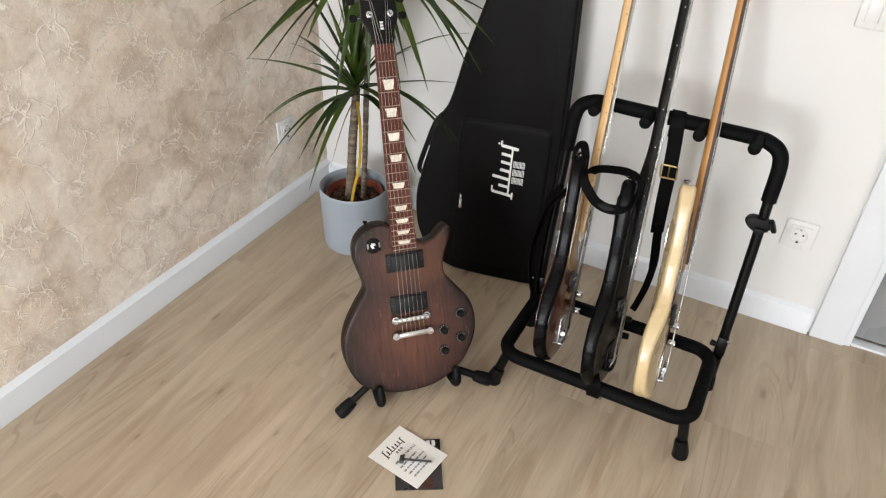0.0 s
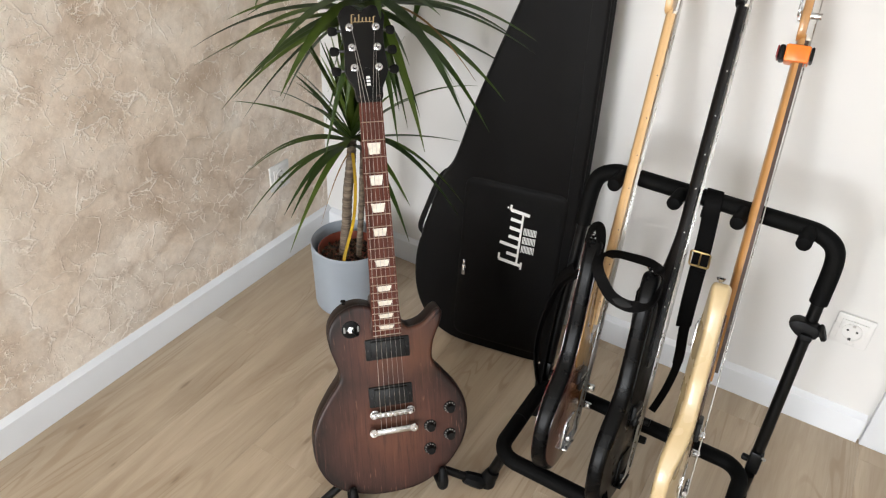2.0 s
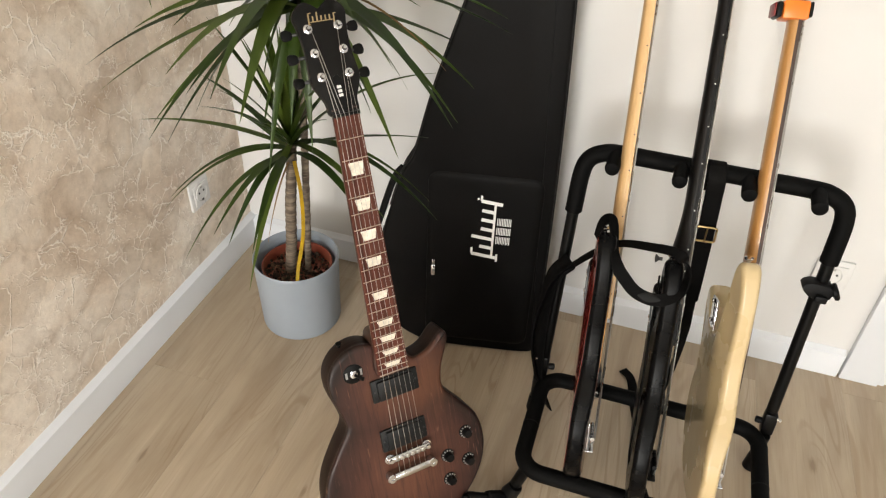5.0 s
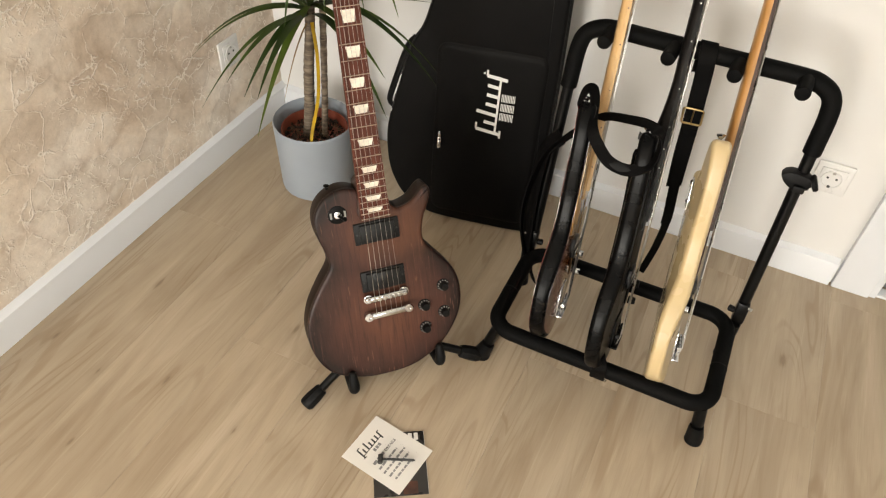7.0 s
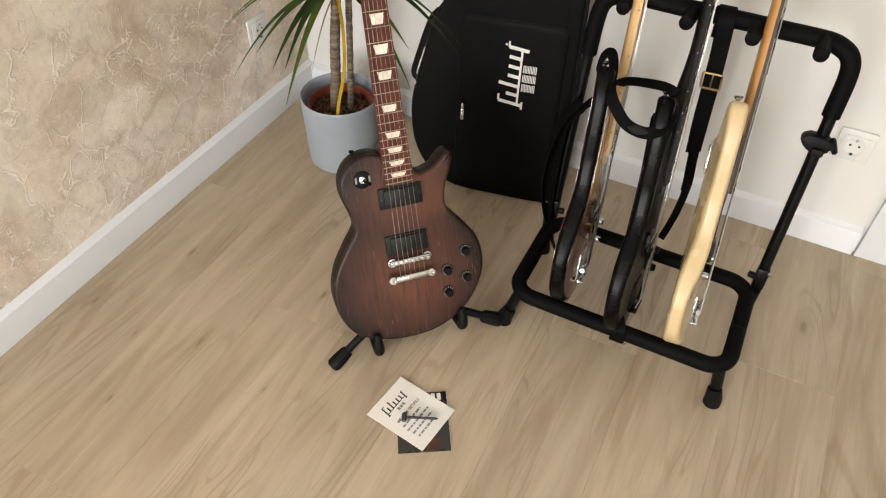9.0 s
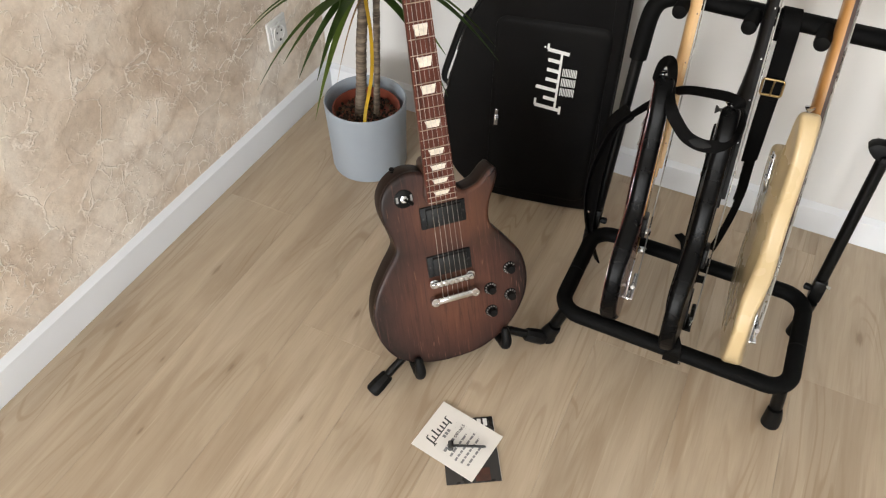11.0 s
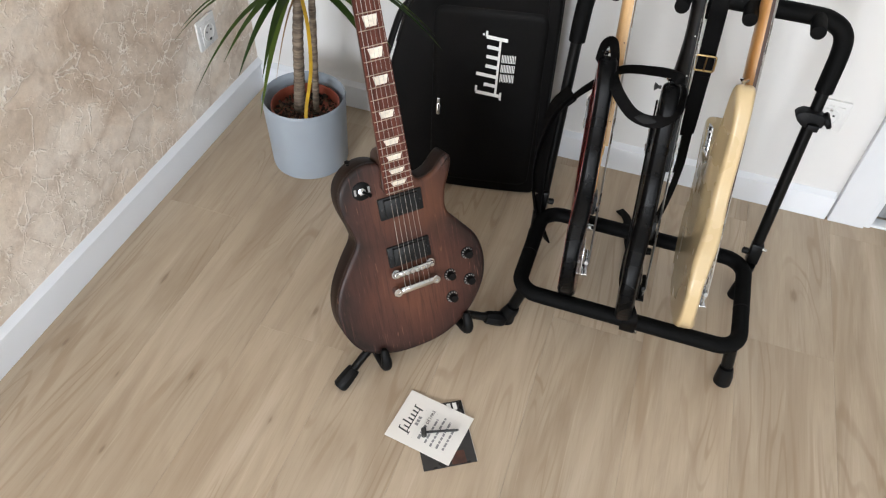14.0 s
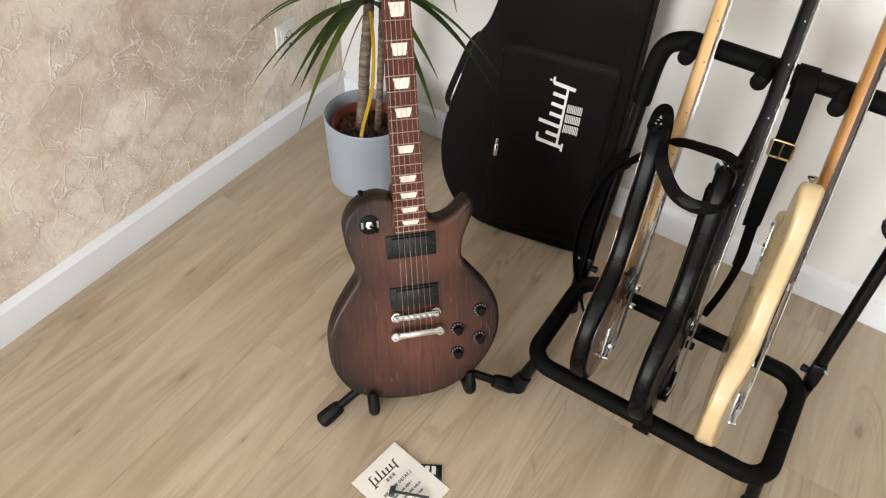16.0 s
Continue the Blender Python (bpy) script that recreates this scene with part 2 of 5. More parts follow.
def burst_wood_material():
    """Worn dark-stained mahogany: reddish middle, nearly black toward the rim, grain along the body."""
    m, nt, b = shader("brown_burst_mahogany", (0.1, 0.04, 0.02), 0.42, spec=0.25)
    tc = nt.nodes.new("ShaderNodeTexCoord")
    obj = tc.outputs["Object"]
    grain = noise_tex(nt, node(nt, "Mapping", [(obj, "Vector")], Scale=(170.0, 9.0, 60.0)).outputs[0], 1.0, 5, 0.65, 0.6)
    cloud = noise_tex(nt, node(nt, "Mapping", [(obj, "Vector")], Scale=(26.0, 9.0, 10.0)).outputs[0], 1.0, 4, 0.6, 1.0)
    bouts = []
    for cx, cy, size in ((0.0, 0.145, 0.158), (0.0, 0.325, 0.114)):
        off = node(nt, "VectorMath", [(obj, 0)], operation="SUBTRACT")
        off.inputs[1].default_value = (cx, cy, 0.0)
        flat = node(nt, "VectorMath", [(off.outputs[0], 0)], operation="MULTIPLY")
        flat.inputs[1].default_value = (1.0 / size, 1.0 / size, 0.0)
        bouts.append(node(nt, "VectorMath", [(flat.outputs[0], 0)], operation="LENGTH").outputs["Value"])
    far = math2(nt, "ADD", math2(nt, "MINIMUM", bouts[0], bouts[1]), math2(nt, "MULTIPLY", math2(nt, "SUBTRACT", cloud, 0.5), 0.45))
    burst = ramp(nt, far, [(0.20, (0.100, 0.0395, 0.0240)), (0.55, (0.066, 0.0258, 0.0176)), (0.85, (0.036, 0.0150, 0.0115)), (1.0, (0.012, 0.0062, 0.0054))])
    col = mix(nt, math2(nt, "MULTIPLY", ramp(nt, grain, [(0.58, grey(0)), (0.70, grey(1))]), 0.42), burst, (0.150, 0.062, 0.042))
    col = mix(nt, math2(nt, "MULTIPLY", ramp(nt, grain, [(0.34, grey(1)), (0.48, grey(0))]), 0.5), col, (0.014, 0.007, 0.0055))
    patch = node(nt, "VectorMath", [(obj, 0)], operation="SUBTRACT")
    patch.inputs[1].default_value = (0.066, 0.315, 0.0)
    patch = node(nt, "VectorMath", [(patch.outputs[0], 0)], operation="MULTIPLY")
    patch.inputs[1].default_value = (1.5, 0.9, 0.0)
    near = math2(nt, "ADD", node(nt, "VectorMath", [(patch.outputs[0], 0)], operation="LENGTH").outputs["Value"], math2(nt, "MULTIPLY", math2(nt, "SUBTRACT", cloud, 0.5), 0.08))
    col = mix(nt, ramp(nt, near, [(0.02, grey(0.38)), (0.085, grey(0.0))]), col, (0.130, 0.052, 0.024))
    dash = noise_tex(nt, node(nt, "Mapping", [(obj, "Vector")], Scale=(230.0, 26.0, 40.0)).outputs[0], 1.0, 2, 0.5, 0.3)
    dash_at = noise_tex(nt, node(nt, "Mapping", [(obj, "Vector")], Scale=(16.0, 11.0, 10.0)).outputs[0], 1.0, 2)
    worn_off = math2(nt, "MULTIPLY", ramp(nt, dash, [(0.62, grey(0)), (0.70, grey(1))]), ramp(nt, dash_at, [(0.54, grey(0)), (0.62, grey(0.5))]))
    col = mix(nt, worn_off, col, (0.21, 0.105, 0.070))
    nt.links.new(col, b.inputs["Base Color"])
    nt.links.new(ramp(nt, cloud, [(0.3, grey(0.32)), (0.7, grey(0.46))]), b.inputs["Roughness"])
    bump(nt, b, grain, 0.18, 0.0006)
    return m


def streaked(name, dark, light, rough, scale=(160.0, 6.0, 160.0), coat=0.0, relief=0.15, spec=0.5):
    """Straight-grained wood along local y."""
    m, nt, b = shader(name, light, rough, 0.0, coat, spec)
    v = coords(nt, scale)
    g = noise_tex(nt, v, 1.0, 4, 0.6, 0.4)
    nt.links.new(ramp(nt, g, [(0.3, dark), (0.7, light)]), b.inputs["Base Color"])
    if relief:
        bump(nt, b, g, relief, 0.0005)
    return m


def leaf_material():
    m, nt, b = shader("dracaena_leaf", (0.05, 0.12, 0.03), 0.36)
    v = coords(nt)
    info = nt.nodes.new("ShaderNodeObjectInfo")
    per = ramp(nt, info.outputs["Random"], [(0.0, (0.032, 0.068, 0.010)), (0.5, (0.072, 0.130, 0.018)), (1.0, (0.145, 0.212, 0.030))])
    n = noise_tex(nt, v, 40.0, 3)
    col = mix(nt, math2(nt, "MULTIPLY", n, 0.4), per, (0.030, 0.062, 0.012))
    nt.links.new(col, b.inputs["Base Color"])
    b.inputs["Subsurface Weight"].default_value = 0.0
    bump(nt, b, noise_tex(nt, coords(nt, (300, 300, 40)), 1.0, 2), 0.15, 0.0006)
    return m


def bark_material():
    m, nt, b = shader("ringed_bark", (0.25, 0.2, 0.15), 0.85)
    v = coords(nt)
    wave = node(nt, "TexNoise", [(coords(nt, (18, 18, 130)), "Vector")], Scale=1.0, Detail=3.0, Distortion=0.6).outputs["Fac"]
    spot = noise_tex(nt, v, 60.0, 4, 0.6)
    col = ramp(nt, wave, [(0.36, (0.04, 0.028, 0.02)), (0.50, (0.12, 0.088, 0.062)), (0.66, (0.27, 0.215, 0.16))])
    col = mix(nt, 0.35, col, ramp(nt, spot, [(0.3, (0.07, 0.05, 0.035)), (0.7, (0.32, 0.26, 0.195))]))
    nt.links.new(col, b.inputs["Base Color"])
    bump(nt, b, wave, 0.8, 0.003)
    return m


def soil_material():
    m, nt, b = shader("potting_soil", (0.05, 0.03, 0.02), 0.95)
    info = node(nt, "NewGeometry")
    per = ramp(nt, info.outputs["Random Per Island"], [(0.0, (0.012, 0.007, 0.005)), (0.6, (0.05, 0.028, 0.018)), (1.0, (0.15, 0.085, 0.05))])
    nt.links.new(per, b.inputs["Base Color"])
    return m


def sunburst_material():
    m, nt, b = shader("sunburst_lacquer", (0.2, 0.05, 0.02), 0.22, 0.0, 0.3, 0.3)
    tc = nt.nodes.new("ShaderNodeTexCoord")
    sep = node(nt, "SeparateXYZ", [(tc.outputs["Object"], "Vector")])
    x = math2(nt, "ABSOLUTE", math2(nt, "ADD", sep.outputs["X"], 0.0))
    ly = math2(nt, "ABSOLUTE", math2(nt, "SUBTRACT", sep.outputs["Y"], 0.2))
    d = math2(nt, "MAXIMUM", x, math2(nt, "MULTIPLY", ly, 0.62))
    col = ramp(nt, d, [(0.04, (0.34, 0.11, 0.022)), (0.085, (0.15, 0.034, 0.011)), (0.118, (0.055, 0.010, 0.006)), (0.145, (0.010, 0.005, 0.004))])
    nt.links.new(col, b.inputs["Base Color"])
    return m


def case_material():
    m, nt, b = shader("black_canvas", (0.006, 0.006, 0.006), 0.50, spec=0.11)
    v = coords(nt)
    weave = node(nt, "TexWave", [(coords(nt, (1, 1, 1)), "Vector")], Scale=420.0, Distortion=0.4)
    n = noise_tex(nt, v, 9.0, 4)
    nt.links.new(ramp(nt, n, [(0.3, (0.0014, 0.0012, 0.0012)), (0.7, (0.0028, 0.0025, 0.0025))]), b.inputs["Base Color"])
    h = math2(nt, "ADD", math2(nt, "MULTIPLY", weave.outputs["Fac"], 0.15), noise_tex(nt, v, 14.0, 4))
    bump(nt, b, h, 0.25, 0.003)
    return m


def glass_material():
    m, nt, b = shader("clear_plastic", (0.95, 0.95, 0.95), 0.12, spec=0.6)
    b.inputs["Transmission Weight"].default_value = 1.0
    b.inputs["IOR"].default_value = 1.08
    bump(nt, b, noise_tex(nt, coords(nt), 70.0, 3), 0.5, 0.003)
    return m


PLASTER = plaster_material()
OAK = oak_material()
WHITE_WALL = worn("white_wall_paint", (0.665, 0.660, 0.648), 0.7, spread=0.02, scale=3.0, grain=160.0, relief=0.12)
WHITE_TRIM = worn("white_satin_trim", (0.70, 0.725, 0.76), 0.32, spread=0.02, scale=6.0, grain=60.0, relief=0.02)
WHITE_PLASTIC = worn("white_plastic", (0.68, 0.675, 0.665), 0.3, spread=0.02, relief=0)
CEILING_PAINT = worn("ceiling_paint", (0.82, 0.82, 0.81), 0.8, spread=0.02, scale=3.0)
DOOR_GREY = worn("grey_door_lacquer", (0.24, 0.245, 0.25), 0.3, spread=0.05, scale=5.0, relief=0.03)
BURST = burst_wood_material()
BROWN_SIDE = streaked("dark_brown_stain", (0.010, 0.006, 0.005), (0.026, 0.014, 0.010), 0.40, (20.0, 8.0, 160.0), spec=0.08)
ROSEWOOD = streaked("rosewood", (0.048, 0.013, 0.008), (0.125, 0.036, 0.022), 0.6, spec=0.2)
DARK_ROSEWOOD = streaked("dark_rosewood", (0.022, 0.011, 0.008), (0.06, 0.028, 0.018), 0.5)
NECK_MAHOGANY = streaked("mahogany_neck", (0.028, 0.012, 0.008), (0.06, 0.025, 0.015), 0.4)
MAPLE = streaked("amber_maple", (0.37, 0.175, 0.052), (0.47, 0.240, 0.080), 0.3, (60.0, 3.0, 60.0), 0.5, 0.05)
PALE_MAPLE = streaked("pale_maple", (0.53, 0.325, 0.140), (0.63, 0.415, 0.205), 0.3, (60.0, 3.0, 60.0), 0.4, 0.05)
PEARL = worn("pearl_inlay", (0.74, 0.68, 0.58), 0.22, spread=0.22, scale=90.0, relief=0)
BRASS_FRET = worn("nickel_fret", (0.50, 0.42, 0.34), 0.35, 1.0, relief=0)
STEEL = worn("steel_string", (0.45, 0.44, 0.42), 0.3, 1.0, relief=0)
CHROME = worn("chrome", (0.60, 0.61, 0.63), 0.10, 1.0, spread=0.05, relief=0.05)
BLACK_PLASTIC = worn("black_plastic", (0.004, 0.004, 0.004), 0.4, spec=0.15, spread=0.2)
PICKUP_BLACK = worn("pickup_black", (0.009, 0.0095, 0.010), 0.4, spec=0.25, spread=0.15, relief=0.05)
BLACK_FINISH = worn("matt_black_finish", (0.004, 0.0036, 0.0036), 0.36, spec=0.2, spread=0.15)
BLACK_LACQUER = worn("black_gloss_lacquer", (0.0024, 0.0024, 0.0026), 0.30, 0, 0.0, spec=0.09, spread=0.1, relief=0)
CREAM_LACQUER = worn("aged_cream_lacquer", (0.53, 0.408, 0.228), 0.28, 0, 0.35, spread=0.03, scale=8.0, relief=0)
SUNBURST = sunburst_material()
FOAM = worn("black_foam_rubber", (0.0024, 0.0024, 0.0024), 0.65, spec=0.08, spread=0.2, scale=40.0, grain=500.0, relief=0.35)
RUBBER = worn("black_rubber", (0.0036, 0.0036, 0.0038), 0.5, spec=0.14, spread=0.2, relief=0.1)
BLACK_TUBE = worn("black_powder_coat", (0.0028, 0.0028, 0.0028), 0.34, spec=0.16, spread=0.15, relief=0.08)
LEATHER = worn("black_leather", (0.0024, 0.0022, 0.0022), 0.6, spec=0.06, spread=0.3, scale=60.0, grain=350.0, relief=0.5)
BRASS = worn("aged_brass", (0.52, 0.38, 0.18), 0.3, 1.0, spread=0.2, relief=0.05)
CANVAS = case_material()
WHITE_PRINT = worn("white_print", (0.74, 0.74, 0.72), 0.6, spread=0.05, relief=0)
GOLD_PRINT = worn("gold_print", (0.34, 0.25, 0.13), 0.4, 0.3, spread=0.1, relief=0)
BLACK_PRINT = worn("black_print", (0.03, 0.03, 0.03), 0.6, relief=0)
DIAL_PRINT = worn("dial_print", (0.26, 0.26, 0.25), 0.6, relief=0)
GREY_PRINT = worn("grey_print", (0.22, 0.22, 0.22), 0.6, relief=0)
PAPER = worn("white_card", (0.78, 0.76, 0.72), 0.6, spread=0.02, scale=15.0, relief=0.05)
DARK_PAPER = worn("black_glossy_cover", (0.022, 0.020, 0.019), 0.3, spread=0.2)
ORANGE_PRINT = worn("orange_brown_print", (0.060, 0.020, 0.011), 0.35, spread=0.4, scale=60.0, relief=0)
POT_GREY = worn("blue_grey_ceramic", (0.29, 0.33, 0.375), 0.5, spread=0.03, scale=12.0, relief=0.05)
TERRACOTTA = worn("terracotta_plastic", (0.26, 0.062, 0.035), 0.5, spread=0.15)
SOIL = soil_material()
LEAF = leaf_material()
DRY_LEAF = worn("yellow_dry_leaf", (0.40, 0.245, 0.004), 0.6, spec=0.25, spread=0.25, relief=0.1)
TAN_LEAF = worn("tan_dry_leaf", (0.30, 0.18, 0.07), 0.6, spread=0.25, relief=0.1)
BARK = bark_material()
BADGE = worn("dark_grey_print", (0.012, 0.012, 0.012), 0.6, spec=0.1, relief=0)
ORANGE = worn("orange_plastic", (0.85, 0.20, 0.02), 0.35, relief=0)
PICKGUARD = worn("white_pickguard", (0.72, 0.68, 0.60), 0.3, relief=0)
GUARD_CLEAR = worn("tan_pickguard", (0.30, 0.17, 0.06), 0.12, relief=0)
TORTOISE = worn("dark_tortoise_pickguard", (0.040, 0.014, 0.009), 0.2, spread=0.5, scale=45.0, relief=0)
KEY_STEEL = worn("dark_steel", (0.07, 0.07, 0.07), 0.4, 0.6, relief=0)
CLEAR = glass_material()
ROSSO = worn("red_lacquer", (0.16, 0.012, 0.008), 0.15, 0, 0.8, relief=0)


# ---- mesh helpers ----
FRAMES = {}


def thing(name, label, category, m=None, group=""):
    ob = new(name)
    ob.empty_display_size = 0.05
    m = m or Matrix.Identity(4)
    ob.matrix_world = m
    FRAMES[ob.name] = m
    return tagged(ob, label, category, group)


def mesh_of(bm, name, material, smooth=None):
    bmesh.ops.recalc_face_normals(bm, faces=bm.faces)
    me = bpy.data.meshes.new(name)
    bm.to_mesh(me)
    bm.free()
    me.materials.append(material)
    if smooth is not None:
        for p in me.polygons:
            p.use_smooth = True
        me.set_sharp_from_angle(angle=radians(smooth))
    return me


def part(name, bm, material, parent, label="", smooth=40, local=False):
    """Links a bmesh as one mesh under a thing or a part; its places are the world's unless local."""
    m = FRAMES[parent.name]
    if not local:
        bmesh.ops.transform(bm, matrix=m.inverted(), verts=bm.verts)
    ob = new(name, mesh_of(bm, name, material, smooth))
    ob.parent = parent
    FRAMES[ob.name] = m
    if label:
        ob["label"] = label
    return ob


def solo(name, bm, material, label, category, kind="", group="", smooth=40):
    ob = new(name, mesh_of(bm, name, material, smooth))
    FRAMES[ob.name] = Matrix.Identity(4)
    return tagged(ob, label, category, group, kind)


def box(bm, lo, hi, bevel=0.0, m=None, segments=2):
    c = [(a + b) / 2 for a, b in zip(lo, hi)]
    s = [b - a for a, b in zip(lo, hi)]
    res = bmesh.ops.create_cube(bm, size=1.0, matrix=Matrix.Translation(c) @ Matrix.Diagonal((*s, 1)))
    vs = res["verts"]
    if bevel:
        edges = list({e for v in vs for e in v.link_edges})
        out = bmesh.ops.bevel(bm, geom=edges, offset=bevel, segments=segments, affect="EDGES", profile=0.5)
        vs = list({v for f in out["faces"] for v in f.verts} | {v for v in vs if v.is_valid})
    if m is not None:
        bmesh.ops.transform(bm, matrix=m, verts=vs)
    return bm


def slab(lo, hi, bevel=0.0, m=None, segments=2):
    return box(bmesh.new(), lo, hi, bevel, m, segments)


def tube(pts, r, seg=12, closed=False, caps=True, bm=None, flat=1.0, up=None):
    """A round or oval tube along points; r is one radius or one for each point."""
    bm = bm or bmesh.new()
    pts = [Vector(p) for p in pts]
    n = len(pts)
    rs = r if isinstance(r, (list, tuple)) else [r] * n
    rings, side = [], Vector(up) if up else None
    for i, p in enumerate(pts):
        a = pts[(i - 1) % n] if closed or i else p
        b = pts[(i + 1) % n] if closed or i < n - 1 else p
        d = (b - a).normalized()
        if side is None:
            side = d.orthogonal()
        side = (side - d * side.dot(d)).normalized()
        other = d.cross(side)
        ring = []
        for k in range(seg):
            t = 2 * math.pi * k / seg
            ring.append(bm.verts.new(p + side * math.cos(t) * rs[i] + other * math.sin(t) * rs[i] * flat))
        rings.append(ring)
    for i in range(n if closed else n - 1):
        a, b = rings[i], rings[(i + 1) % n]
        for k in range(seg):
            bm.faces.new((a[k], a[(k + 1) % seg], b[(k + 1) % seg], b[k]))
    if caps and not closed:
        bm.faces.new(rings[0][::-1])
        bm.faces.new(rings[-1])
    return bm


def curve_pts(ctrl, steps=6, closed=False):
    """Catmull-Rom through the control points."""
    c = [Vector(p) for p in ctrl]
    n, out = len(c), []
    for i in range(n if closed else n - 1):
        p0 = c[(i - 1) % n] if closed or i else c[0] * 2 - c[1]
        p1, p2 = c[i], c[(i + 1) % n]
        p3 = c[(i + 2) % n] if closed or i < n - 2 else c[-1] * 2 - c[-2]
        for k in range(steps):
            t = k / steps
            out.append(0.5 * (2 * p1 + (p2 - p0) * t + (2 * p0 - 5 * p1 + 4 * p2 - p3) * t * t + (3 * p1 - p0 - 3 * p2 + p3) * t ** 3))
    if not closed:
        out.append(c[-1])
    return out


def ribbon(ctrl, width, thick, faces_to, steps=8, closed=False):
    """A strap: a flat band along control points; faces_to gives its flat side's normal, one for all or one for each control point."""
    pts = curve_pts(ctrl, steps, closed)
    many = [Vector(f) for f in faces_to] if hasattr(faces_to[0], "__len__") else [Vector(faces_to)] * len(ctrl)
    nrm = curve_pts(many, steps, closed)
    bm, rings, n = bmesh.new(), [], len(pts)
    for i, p in enumerate(pts):
        a = pts[(i - 1) % n] if closed or i else p
        b = pts[(i + 1) % n] if closed or i < n - 1 else p
        d = (b - a).normalized()
        f = nrm[i] - d * nrm[i].dot(d)
        f = f.normalized() if f.length > 1e-5 else d.orthogonal().normalized()
        s = d.cross(f)
        w, t = width / 2, thick / 2
        shape = [(-w, -t * 0.5), (-w * 0.94, -t), (w * 0.94, -t), (w, -t * 0.5), (w, t * 0.5), (w * 0.94, t), (-w * 0.94, t), (-w, t * 0.5)]
        rings.append([bm.verts.new(p + s * x + f * y) for x, y in shape])
    for i in range(n if closed else n - 1):
        a, b = rings[i], rings[(i + 1) % n]
        for k in range(8):
            bm.faces.new((a[k], a[(k + 1) % 8], b[(k + 1) % 8], b[k]))
    if not closed:
        bm.faces.new(rings[0][::-1])
        bm.faces.new(rings[-1])
    return bm


def lathe(profile, seg=48, centre=(0, 0, 0), axis=None):
    """A turned body from (radius, height) pairs; axis: a matrix that lays its z elsewhere."""
    bm, rings = bmesh.new(), []
    for r, z in profile:
        if r < 1e-6:
            rings.append([bm.verts.new((0, 0, z))])
        else:
            rings.append([bm.verts.new((r * math.cos(2 * math.pi * k / seg), r * math.sin(2 * math.pi * k / seg), z)) for k in range(seg)])
    for a, b in zip(rings, rings[1:]):
        for k in range(seg):
            q = [a[k % len(a)], a[(k + 1) % len(a)], b[(k + 1) % len(b)], b[k % len(b)]]
            q = list(dict.fromkeys(q))
            if len(q) > 2:
                bm.faces.new(q)
    bmesh.ops.transform(bm, matrix=Matrix.Translation(centre) @ (axis or Matrix.Identity(4)), verts=bm.verts)
    return bm


def along(a, b):
    """A matrix with origin a and z toward b."""
    d = Vector(b) - Vector(a)
    return Matrix.Translation(a) @ d.to_track_quat("Z", "Y").to_matrix().to_4x4()


def offset_outline(pts, inset):
    """The closed outline (counter-clockwise, x y) moved inward."""
    n, out = len(pts), []
    for i in range(n):
        a, b = pts[i - 1], pts[(i + 1) % n]
        d = Vector((b[0] - a[0], b[1] - a[1])).normalized()
        out.append((pts[i][0] - d.y * inset, pts[i][1] + d.x * inset))
    return out


def layered(outline, layers, bm=None):
    """A solid from one outline: layers of (inset, height), from one face round the edge to the other."""
    bm = bm or bmesh.new()
    rings = [[bm.verts.new((x, y, z)) for x, y in offset_outline(outline, inset)] for inset, z in layers]
    n = len(outline)
    for a, b in zip(rings, rings[1:]):
        for k in range(n):
            bm.faces.new((a[k], a[(k + 1) % n], b[(k + 1) % n], b[k]))
    bm.faces.new(rings[0][::-1])
    bm.faces.new(rings[-1])
    return bm


def ccw(pts):
    area = sum(a[0] * b[1] - b[0] * a[1] for a, b in zip(pts, pts[1:] + pts[:1]))
    return pts if area > 0 else pts[::-1]


def smooth_outline(ctrl, steps=5):
    return ccw([(p.x, p.y) for p in curve_pts([(x, y, 0) for x, y in ctrl], steps, True)])


def rounded_edge(front, back, r, steps=4):
    """Layers from the front face to the back face with rounded edges of radius r."""
    out = [(r * (1 - math.sin(math.pi / 2 * k / steps)), front - r * (1 - math.cos(math.pi / 2 * k / steps))) for k in range(steps + 1)]
    out += [(r * (1 - math.cos(math.pi / 2 * k / steps)), back + r * (1 - math.sin(math.pi / 2 * k / steps))) for k in range(steps + 1)]
    return out


def lettering(words, height, m, material, parent, label=""):
    data = bpy.data.curves.new("print", "FONT")
    data.body, data.size, data.extrude = words, height * 1.4, 0.0002
    tmp = new("print_tmp", data)
    me = bpy.data.meshes.new_from_object(tmp.evaluated_get(bpy.context.evaluated_depsgraph_get()))
    bpy.data.objects.remove(tmp)
    bm = bmesh.new()
    bm.from_mesh(me)
    bmesh.ops.transform(bm, matrix=m, verts=bm.verts)
    return part("print", bm, material, parent, label, None)


# ---- the room ----
WALL_L, WALL_B, RIGHT, FRONT, TOP = 0.0, 2.3, 4.5, -3.2, 2.6
DOOR_L, DOOR_R, DOOR_H = 1.735, 2.56, 2.06


def structure(name, bm, material, label, category, smooth=None):
    return solo(name, bm, material, label, category, "structure", smooth=smooth)


structure("wall_left", slab((-0.2, FRONT - 0.2, -0.1), (WALL_L, WALL_B + 0.2, TOP)), PLASTER,
          "beige decorative plaster wall with raised trowel ridges", "wall")
bm = bmesh.new()
box(bm, (WALL_L, WALL_B, -0.1), (DOOR_L, WALL_B + 0.2, TOP))
box(bm, (DOOR_R, WALL_B, -0.1), (RIGHT, WALL_B + 0.2, TOP))
box(bm, (DOOR_L, WALL_B, DOOR_H), (DOOR_R, WALL_B + 0.2, TOP))
structure("wall_back", bm, WHITE_WALL, "plain white painted wall", "wall")
